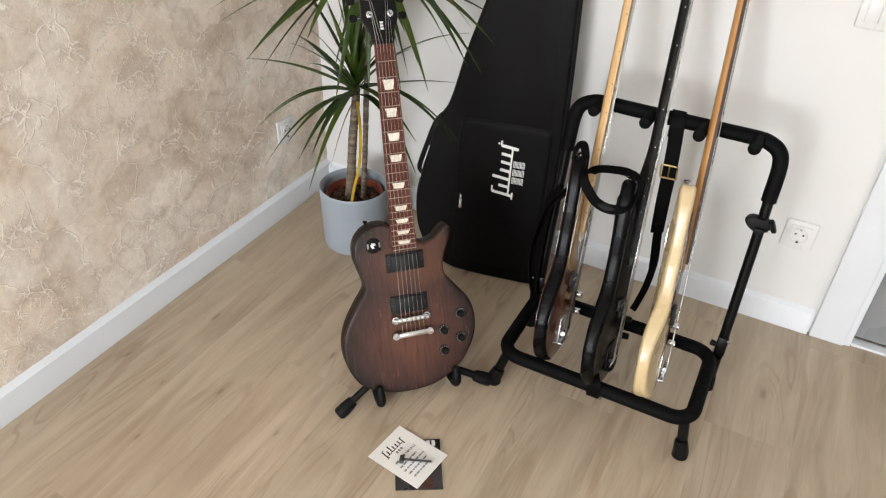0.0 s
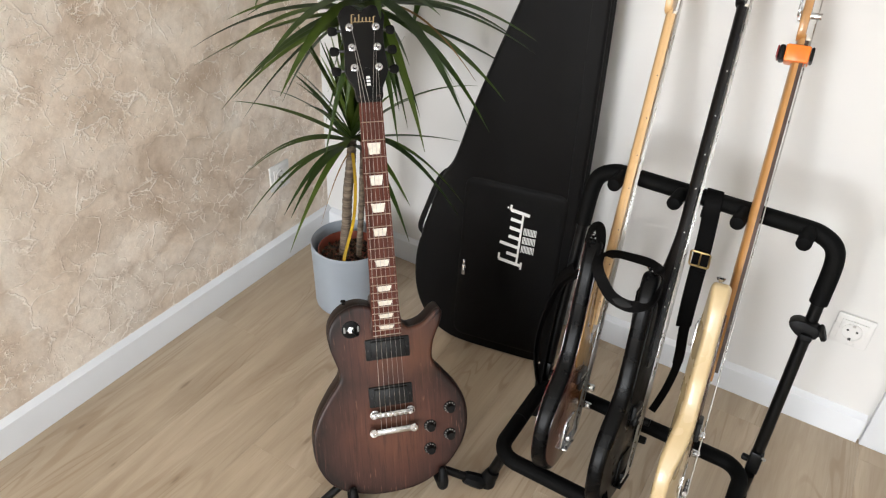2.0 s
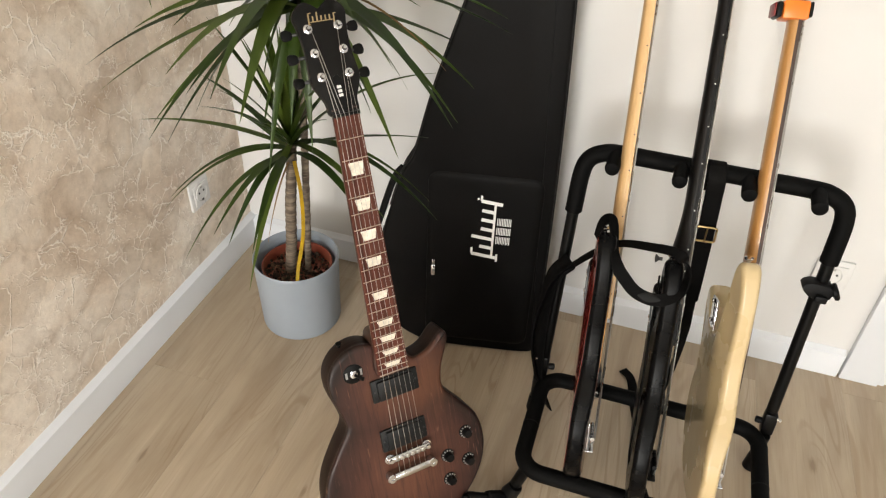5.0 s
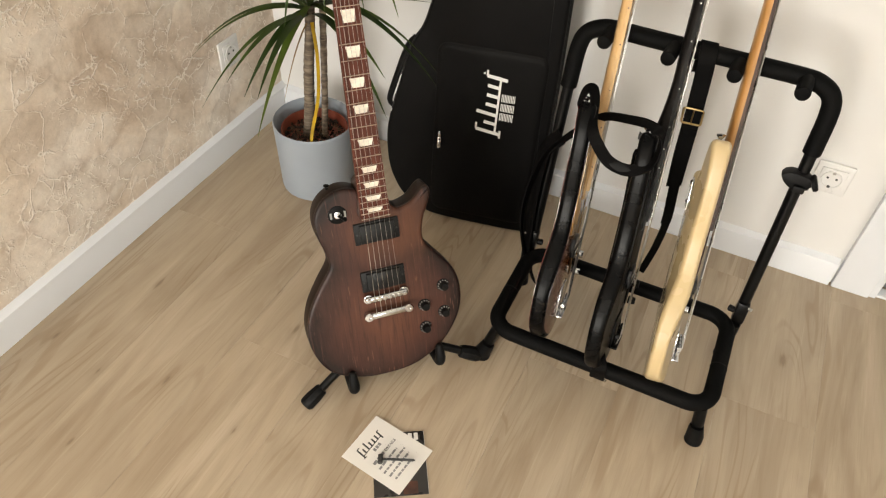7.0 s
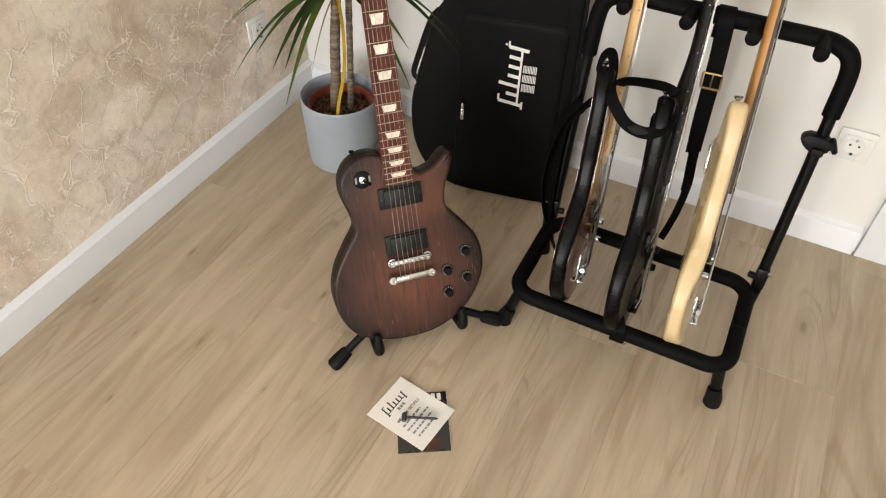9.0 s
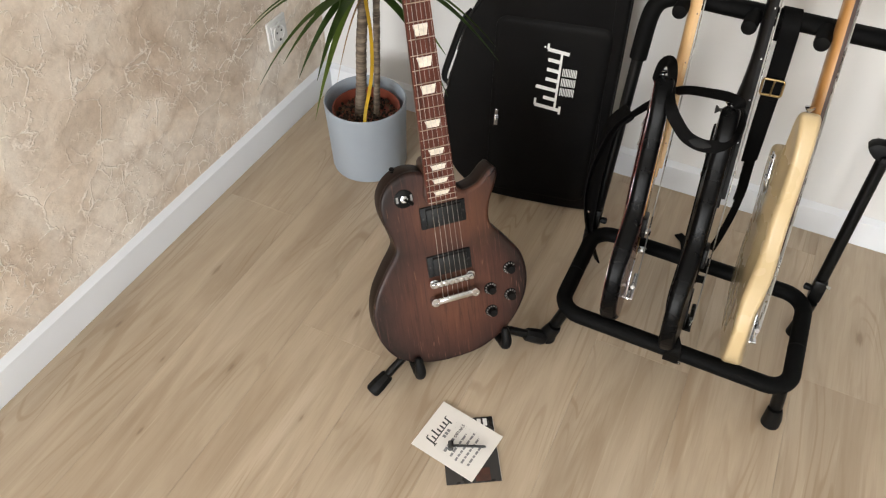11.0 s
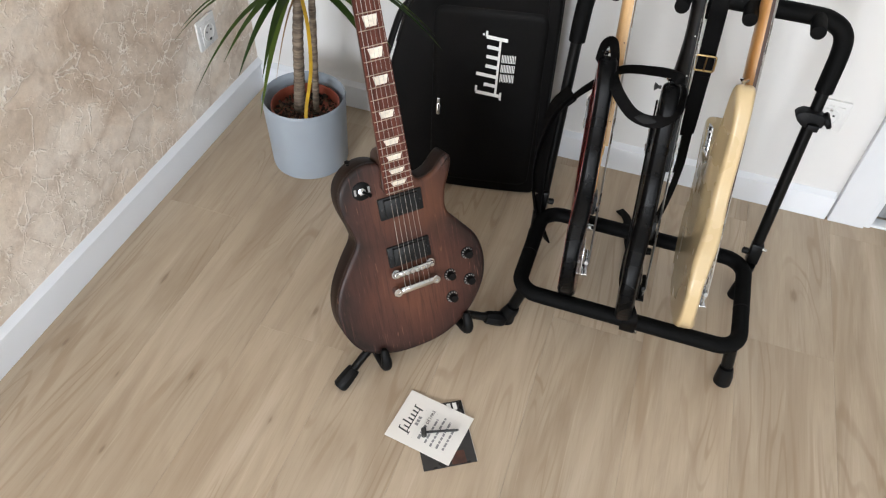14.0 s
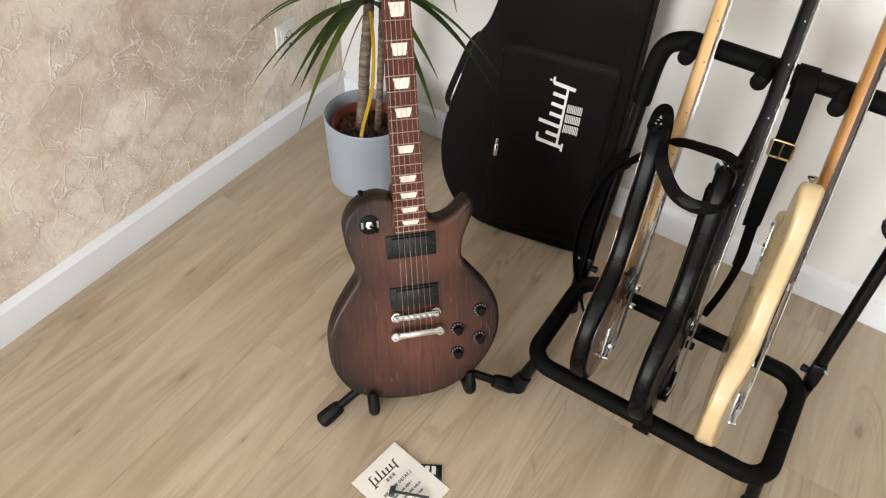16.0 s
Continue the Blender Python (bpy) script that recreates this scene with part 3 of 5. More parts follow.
# the opening in this wall is added to house the fill lamp
bm = bmesh.new()
box(bm, (RIGHT, FRONT, -0.1), (RIGHT + 0.2, -2.9, TOP))
box(bm, (RIGHT, -1.3, -0.1), (RIGHT + 0.2, WALL_B, TOP))
box(bm, (RIGHT, -2.9, -0.1), (RIGHT + 0.2, -1.3, 0.5))
box(bm, (RIGHT, -2.9, 2.4), (RIGHT + 0.2, -1.3, TOP))
structure("wall_right", bm, WHITE_WALL, "plain white painted wall with an unseen window opening", "wall")
bm = bmesh.new()
box(bm, (1.65, FRONT - 0.2, -0.1), (RIGHT + 0.2, FRONT, TOP))
box(bm, (WALL_L, FRONT - 0.2, -0.1), (1.65, FRONT, 0.5))
box(bm, (WALL_L, FRONT - 0.2, 2.4), (1.65, FRONT, TOP))
structure("wall_front", bm, WHITE_WALL, "plain white painted wall with an unseen window opening", "wall")
structure("ceiling", slab((-0.2, FRONT - 0.2, TOP), (RIGHT + 0.2, WALL_B + 0.2, TOP + 0.15)), CEILING_PAINT, "plain white ceiling", "ceiling")


def baseboard(name, a, b, inward, label, tall=1.0):
    """A skirting board with a rounded lip from a to b, its face toward inward."""
    a, b, f = Vector(a), Vector(b), Vector(inward)
    prof = [(0.0, 0.0), (0.016, 0.0), (0.016, 0.0735), (0.0150, 0.0765), (0.0035, 0.0845), (0.0020, 0.0865), (0.0, 0.0875)]
    bm = bmesh.new()
    rings = [[bm.verts.new(p + f * x + Vector((0, 0, z * tall))) for x, z in prof] for p in (a, b)]
    n = len(prof)
    for k in range(n):
        bm.faces.new((rings[0][k], rings[0][(k + 1) % n], rings[1][(k + 1) % n], rings[1][k]))
    bm.faces.new(rings[0])
    bm.faces.new(rings[1][::-1])
    return structure(name, bm, WHITE_TRIM, label, "baseboard", 30)


baseboard("baseboard_left", (WALL_L, FRONT, 0.0005), (WALL_L, WALL_B, 0.0005), (1, 0, 0), "white glossy skirting board along the plaster wall")
baseboard("baseboard_back", (WALL_L + 0.016, WALL_B, 0.0005), (1.628, WALL_B, 0.0005), (0, -1, 0), "white glossy skirting board along the white wall", 0.92)

# door: architrave, jamb lining, grey leaf, white threshold
door = thing("door_1", "closed grey interior door in a white frame", "door", Matrix.Translation((DOOR_L, WALL_B, 0)))
door["kind"] = "structure"
part("architrave", slab((1.634, WALL_B - 0.018, 0.0005), (1.722, WALL_B, DOOR_H + 0.07), 0.003), WHITE_TRIM, door, "white door casing")
part("architrave", slab((DOOR_R - 0.013, WALL_B - 0.018, 0.0005), (DOOR_R + 0.075, WALL_B, DOOR_H + 0.07), 0.003), WHITE_TRIM, door)
part("architrave", slab((1.724, WALL_B - 0.018, DOOR_H - 0.013), (DOOR_R - 0.015, WALL_B, DOOR_H + 0.07), 0.003), WHITE_TRIM, door)
part("jamb", slab((1.7225, WALL_B - 0.010, 0.0005), (DOOR_L + 0.004, WALL_B + 0.19, DOOR_H - 0.014), 0.002), WHITE_TRIM, door)
part("jamb", slab((DOOR_R - 0.012, WALL_B + 0.001, 0.0005), (DOOR_R, WALL_B + 0.19, DOOR_H - 0.014), 0.002), WHITE_TRIM, door)
leaf_door = part("door_leaf", slab((DOOR_L + 0.006, WALL_B + 0.03, 0.012), (DOOR_R - 0.014, WALL_B + 0.07, DOOR_H - 0.016), 0.002), DOOR_GREY, door, "grey lacquered door leaf")
part("door_handle", tube([(DOOR_R - 0.07, WALL_B + 0.03, 1.02), (DOOR_R - 0.07, WALL_B - 0.03, 1.02), (DOOR_R - 0.19, WALL_B - 0.03, 1.02)], 0.009), CHROME, leaf_door)
part("threshold", slab((DOOR_L + 0.006, WALL_B - 0.004, 0.0005), (DOOR_R - 0.014, WALL_B + 0.028, 0.009), 0.002), WHITE_TRIM, door, "white threshold strip")


def window_frame(name, lo, hi, axis):
    """A white frame with one mullion in an opening; axis is the wall's normal direction."""
    win = thing(name, "white framed window, unseen", "window", Matrix.Translation(lo))
    win["kind"] = "structure"
    (x0, y0, z0), (x1, y1, z1) = lo, hi
    w = 0.06
    part("window_frame", slab((x0, y0, z0), (x1, y1, z0 + w), 0.004), WHITE_TRIM, win)
    part("window_frame", slab((x0, y0, z1 - w), (x1, y1, z1), 0.004), WHITE_TRIM, win)
    if axis == "y":
        for a in (x0, (x0 + x1) / 2 - w / 2, x1 - w):
            part("window_frame", slab((a, y0, z0 + w), (a + w, y1, z1 - w), 0.004), WHITE_TRIM, win)
    else:
        for a in (y0, (y0 + y1) / 2 - w / 2, y1 - w):
            part("window_frame", slab((x0, a, z0 + w), (x1, a + w, z1 - w), 0.004), WHITE_TRIM, win)


window_frame("window_1", (0.0, FRONT - 0.05, 0.5), (1.65, FRONT - 0.01, 2.4), "y")
# unseen window, added round the right-hand fill lamp
window_frame("fill_window", (RIGHT + 0.01, -2.9, 0.5), (RIGHT + 0.05, -1.3, 2.4), "x")


# ---- wall fittings ----
def socket_outlet(name, m, label):
    """A white surface frame with a round earthed socket; local x across, z up, -y out of the wall."""
    ob = thing(name, label, "power socket", m)
    put = lambda n, bm, mat, lab="", par=ob: part(n, bm, mat, par, lab, local=True)
    put("frame", slab((-0.0395, -0.008, -0.0405), (0.0395, 0.0, 0.0405), 0.004), WHITE_PLASTIC)
    face = put("face_plate", slab((-0.0275, -0.0115, -0.0275), (0.0275, -0.0085, 0.0275), 0.0012), WHITE_PLASTIC)
    turn = Matrix.Rotation(radians(90), 4, "X")
    well = lathe([(0.0225, -0.0005), (0.0225, 0.0022), (0.0205, 0.0022), (0.0195, 0.0006), (0.0, 0.0004)], 36, (0, -0.0115, 0), turn)
    put("socket_well", well, WHITE_PLASTIC)
    # black discs painted in for the shade inside the pin holes
    for x in (-0.0095, 0.0095):
        put("pin_hole", lathe([(0.0027, 0.0), (0.0027, 0.0016), (0.0, 0.0016)], 12, (x, -0.0115, 0.004), turn), BLACK_PRINT)
    for z in (-0.0185, 0.0185):
        put("earth_clip", slab((-0.0032, -0.0145, z - 0.003), (0.0032, -0.0118, z + 0.003), 0.0006), STEEL if z > 0 else KEY_STEEL)
    return ob


socket_outlet("wall_socket", Matrix.Translation((1.520, WALL_B, 0.295)), "white plastic power socket on the white wall")
left_m = Matrix.Translation((WALL_L + 0.002, 2.085, 0.290)) @ Matrix.Rotation(radians(90), 4, "Z")
socket_outlet("wall_socket", left_m, "white plastic power socket on the plaster wall")
sw = thing("light_switch", "white square double rocker light switch on the white wall", "light switch", Matrix.Translation((1.512, WALL_B, 0.880)))
part("frame", slab((1.469, WALL_B - 0.009, 0.837), (1.555, WALL_B, 0.923), 0.004), WHITE_PLASTIC, sw)
for x in (1.4845, 1.5125):
    part("rocker", slab((x, WALL_B - 0.0125, 0.852), (x + 0.0265, WALL_B - 0.0085, 0.908), 0.0015), WHITE_PLASTIC, sw)


# ---- electric guitar with the brown burst ----
L_AX = Vector((-0.260, 0.250, 0.9327)).normalized()
W_AX = Vector((0.700, 0.714, 0.0))
W_AX = (W_AX - L_AX * W_AX.dot(L_AX)).normalized()
N_AX = W_AX.cross(L_AX)


def frame_of(w, up, n, origin):
    m = Matrix((w, up, n)).transposed().to_4x4()
    m.translation = origin
    return m


LP_O = Vector((0.774, 1.5625, 0.182)) + W_AX * 0.001 - L_AX * 0.153
LP_M = frame_of(W_AX, L_AX, N_AX, LP_O)
LP_SHAPE = [(0.0, 0.0), (0.055, 0.009), (0.108, 0.042), (0.145, 0.095), (0.157, 0.150), (0.147, 0.205), (0.114, 0.252), (0.091, 0.285),
            (0.093, 0.325), (0.108, 0.364), (0.1135, 0.385), (0.108, 0.397), (0.095, 0.391), (0.073, 0.371), (0.046, 0.364), (0.030, 0.378),
            (0.0, 0.395), (-0.030, 0.418), (-0.060, 0.422), (-0.090, 0.408), (-0.109, 0.380), (-0.111, 0.342), (-0.098, 0.292), (-0.098, 0.268), (-0.122, 0.232),
            (-0.148, 0.186), (-0.160, 0.137), (-0.154, 0.085), (-0.125, 0.035), (-0.065, 0.006)]
lp = thing("electric_guitar", "worn brown burst single-cutaway electric guitar leaning on a floor stand", "guitar", LP_M)


def lpart(name, bm, mat, label="", par=None, smooth=40):
    return part(name, bm, mat, par or lp, label, smooth, local=True)


FRONT_Z = -0.026
shape = [(x * 1.03, y) for x, y in smooth_outline(LP_SHAPE, 6)]
lpart("body", layered(shape, [(0.0, FRONT_Z - 0.0035), (0.0006, FRONT_Z - 0.006), (0.0, FRONT_Z - 0.010), (0.0, FRONT_Z - 0.042), (0.0012, FRONT_Z - 0.047), (0.005, FRONT_Z - 0.050)]), BROWN_SIDE, "dark brown mahogany back and sides")
lp_top = lpart("body_top", layered(shape, [(0.0085, FRONT_Z + 0.0060), (0.0050, FRONT_Z + 0.0055), (0.0022, FRONT_Z + 0.0042), (0.0008, FRONT_Z + 0.0024), (0.0002, FRONT_Z + 0.0002), (0.0001, FRONT_Z - 0.0036)]), BURST, "brown burst carved top with visible wood grain", smooth=50)
even = lp_top.modifiers.new("even_shading", "WEIGHTED_NORMAL")
even.keep_sharp, even.weight = True, 60
SCALE, NUT_Y = 0.6285, 0.813
TOP_Z = FRONT_Z + 0.0060


def taper(y0, y1, w0, w1, z0, z1, rim=0.0):
    """A tapered flat bar from y0 to y1."""
    bm = bmesh.new()
    lo = [bm.verts.new(p) for p in ((-w0, y0, z0), (w0, y0, z0), (w1, y1, z0), (-w1, y1, z0))]
    hi = [bm.verts.new(p) for p in ((-w0 + rim, y0, z1), (w0 - rim, y0, z1), (w1 - rim, y1, z1), (-w1 + rim, y1, z1))]
    bm.faces.new(lo[::-1])
    bm.faces.new(hi)
    for k in range(4):
        bm.faces.new((lo[k], lo[(k + 1) % 4], hi[(k + 1) % 4], hi[k]))
    return bm


def round_neck(y0, y1, w0, w1, top, d0, d1, steps=10):
    """A neck with a half-round back."""
    bm, rings = bmesh.new(), []
    for i in range(steps + 1):
        t = i / steps
        y, w, d = y0 + (y1 - y0) * t, w0 + (w1 - w0) * t, d0 + (d1 - d0) * t
        rings.append([bm.verts.new((w * math.cos(math.pi * k / 12), y, top - d * math.sin(math.pi * k / 12) ** 0.8)) for k in range(13)])
    for a, b in zip(rings, rings[1:]):
        for k in range(13):
            bm.faces.new((a[k], a[(k + 1) % 13], b[(k + 1) % 13], b[k]))
    bm.faces.new(rings[0])
    bm.faces.new(rings[-1][::-1])
    return bm


def neck_width(y, y0, y1, w0, w1):
    return w0 + (w1 - w0) * (y - y0) / (y1 - y0)


FB0, FB1, FBW0, FBW1, FB_TOP = 0.362, NUT_Y, 0.0285, 0.0215, -0.006
lpart("neck", round_neck(0.395, NUT_Y + 0.012, 0.0275, 0.0212, FB_TOP - 0.0055, 0.024, 0.018), NECK_MAHOGANY, "dark mahogany neck")
lpart("neck_heel", layered(smooth_outline([(-0.028, 0.36), (0.028, 0.36), (0.028, 0.405), (0.020, 0.432), (-0.020, 0.432), (-0.028, 0.405)], 3), rounded_edge(FB_TOP - 0.006, FRONT_Z - 0.043, 0.003, 2)), NECK_MAHOGANY)
board = lpart("fingerboard", taper(FB0, FB1, FBW0, FBW1, FB_TOP - 0.0056, FB_TOP, 0.0006), ROSEWOOD, "reddish brown rosewood fingerboard")
for n in range(1, 23):
    y = NUT_Y - SCALE * (1 - 2 ** (-n / 12))
    w = neck_width(y, FB0, FB1, FBW0, FBW1) - 0.0008
    lpart("fret", tube([(-w, y, FB_TOP), (w, y, FB_TOP)], 0.0009, 6), BRASS_FRET, par=board)
for n in (3, 5, 7, 9, 12, 15, 17, 19, 21):
    a = NUT_Y - SCALE * (1 - 2 ** (-(n - 1) / 12))
    b = NUT_Y - SCALE * (1 - 2 ** (-n / 12))
    c, h = (a + b) / 2, min(0.0115, (a - b) * 0.34)
    w = neck_width(c, FB0, FB1, FBW0, FBW1) * 0.56
    bm = bmesh.new()
    vs = [bm.verts.new((x, y, FB_TOP + z)) for z in (-0.0002, 0.0004) for x, y in ((-w * 0.72, c - h), (w * 0.72, c - h), (w, c + h), (-w, c + h))]
    for f in ((3, 2, 1, 0), (4, 5, 6, 7), (0, 1, 5, 4), (1, 2, 6, 5), (2, 3, 7, 6), (3, 0, 4, 7)):
        bm.faces.new([vs[k] for k in f])
    lpart("inlay", bm, PEARL, "", board)
lpart("nut", slab((-0.0215, NUT_Y, FB_TOP - 0.005), (0.0215, NUT_Y + 0.005, FB_TOP + 0.0022), 0.0008), BLACK_PLASTIC)

# headstock, tilted back
HEAD = Matrix.Translation((0, NUT_Y + 0.004, FB_TOP - 0.004)) @ Matrix.Rotation(radians(-15), 4, "X")
HEAD_SHAPE = [(-0.021, 0.0), (0.021, 0.0), (0.026, 0.022), (0.037, 0.046), (0.0395, 0.062), (0.0365, 0.10), (0.039, 0.135), (0.0425, 0.156), (0.034, 0.170),
              (0.020, 0.176), (0.008, 0.170), (0.0, 0.164), (-0.008, 0.170), (-0.020, 0.176), (-0.034, 0.170), (-0.0425, 0.156), (-0.039, 0.135), (-0.0365, 0.10), (-0.0395, 0.062), (-0.037, 0.046), (-0.026, 0.022)]
bm = layered(smooth_outline(HEAD_SHAPE, 4), rounded_edge(0.0, -0.014, 0.0016, 2))
bmesh.ops.transform(bm, matrix=HEAD, verts=bm.verts)
head = lpart("headstock", bm, BLACK_FINISH, "black satin headstock")
bm = layered(smooth_outline([(-0.012, 0.006), (0.012, 0.006), (0.0135, 0.03), (0.009, 0.052), (0.0, 0.060), (-0.009, 0.052), (-0.0135, 0.03)], 4), rounded_edge(0.0022, 0.0, 0.001, 2))
bmesh.ops.transform(bm, matrix=HEAD, verts=bm.verts)
lpart("truss_rod_cover", bm, BLACK_PLASTIC, "black plastic cover plate", head)
for k, (w, x) in enumerate(((0.004, -0.004), (0.0045, 0.0), (0.005, 0.0045))):
    lpart("print", slab((-0.0035, 0.026 + 0.0065 * k, 0.0022), (0.0035, 0.0305 + 0.0065 * k, 0.0025), 0.0, HEAD), WHITE_PRINT, "", head)
pegs = [(side, 0.060 + 0.0372 * k) for side in (-1, 1) for k in range(3)]
for side, y in pegs:
    x = side * (0.0225 + 0.10 * (y - 0.06) * 0.25)
    bush = lathe([(0.0072, 0.0), (0.0072, 0.0018), (0.0062, 0.0026), (0.0036, 0.0028), (0.0033, 0.0105), (0.0026, 0.0115), (0.0, 0.0115)], 20, (x, y, 0.0))
    bmesh.ops.transform(bush, matrix=HEAD, verts=bush.verts)
    tuner = lpart("tuner", bush, CHROME, "chrome tuner post and bushing")
    shaft = tube([(x, y, -0.018), (side * 0.048, y, -0.020)], 0.0028, 8)
    bmesh.ops.transform(shaft, matrix=HEAD, verts=shaft.verts)
    lpart("tuner_shaft", shaft, KEY_STEEL, "", tuner)
    button = layered(smooth_outline([(0.0, -0.0055), (0.012, -0.0085), (0.0165, -0.004), (0.0165, 0.004), (0.012, 0.0085), (0.0, 0.0055)], 4), rounded_edge(0.003, -0.003, 0.002, 2))
    bmesh.ops.transform(button, matrix=HEAD @ Matrix.Translation((side * 0.046, y, -0.020)) @ Matrix.Diagonal((side, 1, 1, 1)), verts=button.verts)
    lpart("tuner_button", button, BLACK_PLASTIC, "black tuner button", tuner)


def script_mark(m, length, height, material, parent, label):
    """A plain slanted mark along local x: seven upright round-ended bars, the first and last with a foot."""
    tall = ((-0.22, 0.95), (0.02, 0.60), (0.02, 1.0), (0.02, 0.60), (0.02, 0.60), (0.02, 0.60), (-0.30, 0.66))
    lines = [[(0.045 + 0.150 * k, lo), (0.045 + 0.150 * k, hi)] for k, (lo, hi) in enumerate(tall)]
    lines += [[(-0.02, -0.22), (0.11, -0.22)], [(0.045, 0.95), (0.15, 0.95)], [(0.945, 0.66), (1.03, 0.66)], [(0.045, 0.02), (0.945, 0.02)]]
    for k, ctrl in enumerate(lines):
        line = [(x * length + 0.12 * y * height, y * height, 0.0) for x, y in ctrl]
        bm = tube(line, height * (0.085 if k < 7 else 0.05), 8, up=(0, 0, 1))
        bmesh.ops.scale(bm, vec=(1, 1, 0.08), verts=bm.verts)
        bmesh.ops.transform(bm, matrix=m, verts=bm.verts)
        part("logo_stroke", bm, material, parent, label)


script_mark(LP_M @ HEAD @ Matrix.Translation((-0.0215, 0.144, 0.0005)), 0.045, 0.0145, GOLD_PRINT, head, "gold printed mark")


def soapbar(y0, y1, name="pickup"):
    w = 0.0445
    ring = lpart("pickup_ring", slab((-w, y0, TOP_Z - 0.002), (w, y1, TOP_Z + 0.0045), 0.0018), PICKUP_BLACK, "black plastic pickup ring")
    lpart("pickup_cover", slab((-w + 0.010, y0 + 0.003, TOP_Z + 0.004), (w - 0.010, y1 - 0.003, TOP_Z + 0.0105), 0.0022), PICKUP_BLACK, "black soapbar pickup", ring)
    for x in (-w + 0.005, w - 0.005):
        lpart("screw", lathe([(0.0018, 0.0), (0.0018, 0.0012), (0.0, 0.0016)], 10, (x, (y0 + y1) / 2, TOP_Z + 0.0042)), BLACK_PRINT, "", ring)


soapbar(0.306, 0.350)
soapbar(0.203, 0.247)
# bridge and tailpiece
BR_Y, TAIL_Y = 0.190, 0.153
bridge = lpart("bridge", slab((-0.044, BR_Y - 0.0062, -0.0125), (0.044, BR_Y + 0.0062, -0.0022), 0.0045, segments=3), CHROME, "chrome saddle bridge")
for x in (-0.037, 0.037):
    lpart("bridge_post", lathe([(0.0045, TOP_Z - 0.001), (0.0045, -0.012), (0.0095, -0.0118), (0.0095, -0.0098), (0.0045, -0.0096), (0.004, 0.0002), (0.0, 0.0006)], 20, (x, BR_Y, 0)), CHROME, "", bridge)
for k in range(6):
    x = -0.026 + 0.0104 * k
    lpart("saddle", slab((x - 0.0035, BR_Y - 0.0035, -0.003), (x + 0.0035, BR_Y + 0.0035, -0.0002), 0.0006), STEEL, "", bridge)
    # thin black slab paints the dark of the gap, no slot is cut
    lpart("saddle_slot", slab((x - 0.0022, BR_Y - 0.0068, -0.009), (x + 0.0022, BR_Y - 0.0060, -0.004), 0.0), BLACK_PRINT, "", bridge)
tail = lpart("tailpiece", slab((-0.0395, TAIL_Y - 0.0078, -0.013), (0.0395, TAIL_Y + 0.0072, -0.001), 0.0055, segments=4), CHROME, "chrome stop bar tailpiece")
for x in (-0.0415, 0.0415):
    lpart("tailpiece_stud", lathe([(0.0072, TOP_Z - 0.001), (0.0072, -0.013), (0.0092, -0.0125), (0.0092, -0.002), (0.0078, -0.0004), (0.003, -0.0002), (0.0026, -0.0022), (0.0, -0.0022)], 24, (x, TAIL_Y, 0)), CHROME, "", tail)
for k in range(6):
    x0, x1 = -0.026 + 0.0104 * k, (-0.0175 + 0.007 * k)
    r = (0.00060, 0.00052, 0.00044, 0.00036, 0.0003, 0.00028)[k]
    side, py = pegs[k if k < 3 else 8 - k]
    px = side * (0.0225 + 0.10 * (py - 0.06) * 0.25)
    top = HEAD @ Vector((px + (0.003 if side < 0 else -0.003), py, 0.006))
    lpart("string", tube([(x0, TAIL_Y, -0.0012), (x0, BR_Y, 0.0004), (x1, NUT_Y + 0.002, FB_TOP + 0.0025), top], r, 6), STEEL)


def knob(x, y, z):
    prof = [(0.0128, 0.0), (0.0132, 0.0015), (0.0126, 0.003), (0.0092, 0.0045), (0.0086, 0.0145), (0.0078, 0.0162), (0.0, 0.0165)]
    k = lpart("control_knob", lathe(prof, 28, (x, y, z)), BLACK_PLASTIC, "black speed knob with pale numerals")
    for i in range(11):
        a = radians(-60 + 30 * i)
        lpart("numeral_mark", slab((-0.0009, 0.0094, 0.0034), (0.0009, 0.0120, 0.0058), 0.0, Matrix.Translation((x, y, z)) @ Matrix.Rotation(a, 4, "Z")), DIAL_PRINT, "", k)


for x, y in ((0.1225, 0.178), (0.120, 0.1165), (0.0785, 0.1425), (0.0762, 0.0902)):
    knob(x, y, FRONT_Z + 0.0045)
plate = lpart("switch_ring", lathe([(0.0182, 0.0), (0.0182, 0.0012), (0.0172, 0.0018), (0.0, 0.0018)], 32, (-0.070, 0.376, TOP_Z - 0.0002)), BLACK_PLASTIC, "black round switch ring with white lettering bars")
lpart("switch_nut", lathe([(0.0075, 0.0), (0.0075, 0.003), (0.005, 0.0034), (0.0048, 0.006), (0.0, 0.006)], 6, (-0.070, 0.376, TOP_Z + 0.0015)), CHROME, "", plate)
lpart("switch_lever", tube([(-0.070, 0.376, TOP_Z + 0.005), (-0.063, 0.373, TOP_Z + 0.015), (-0.059, 0.371, TOP_Z + 0.021)], [0.0022, 0.003, 0.004], 10), BLACK_PLASTIC, "", plate)
for sx in (-1, 1):
    lpart("print", slab((-0.069 + sx * 0.0135 - 0.002, 0.370, TOP_Z + 0.0016), (-0.069 + sx * 0.0135 + 0.002, 0.382, TOP_Z + 0.002)), DIAL_PRINT, "", plate)
lpart("strap_button", lathe([(0.0032, 0.0), (0.0027, 0.0035), (0.0052, 0.0062), (0.0052, 0.0076), (0.0, 0.0084)], 16, (-0.078, 0.421, FRONT_Z - 0.022), Matrix.Rotation(radians(-75), 4, "X")), BLACK_PLASTIC, "black strap button")

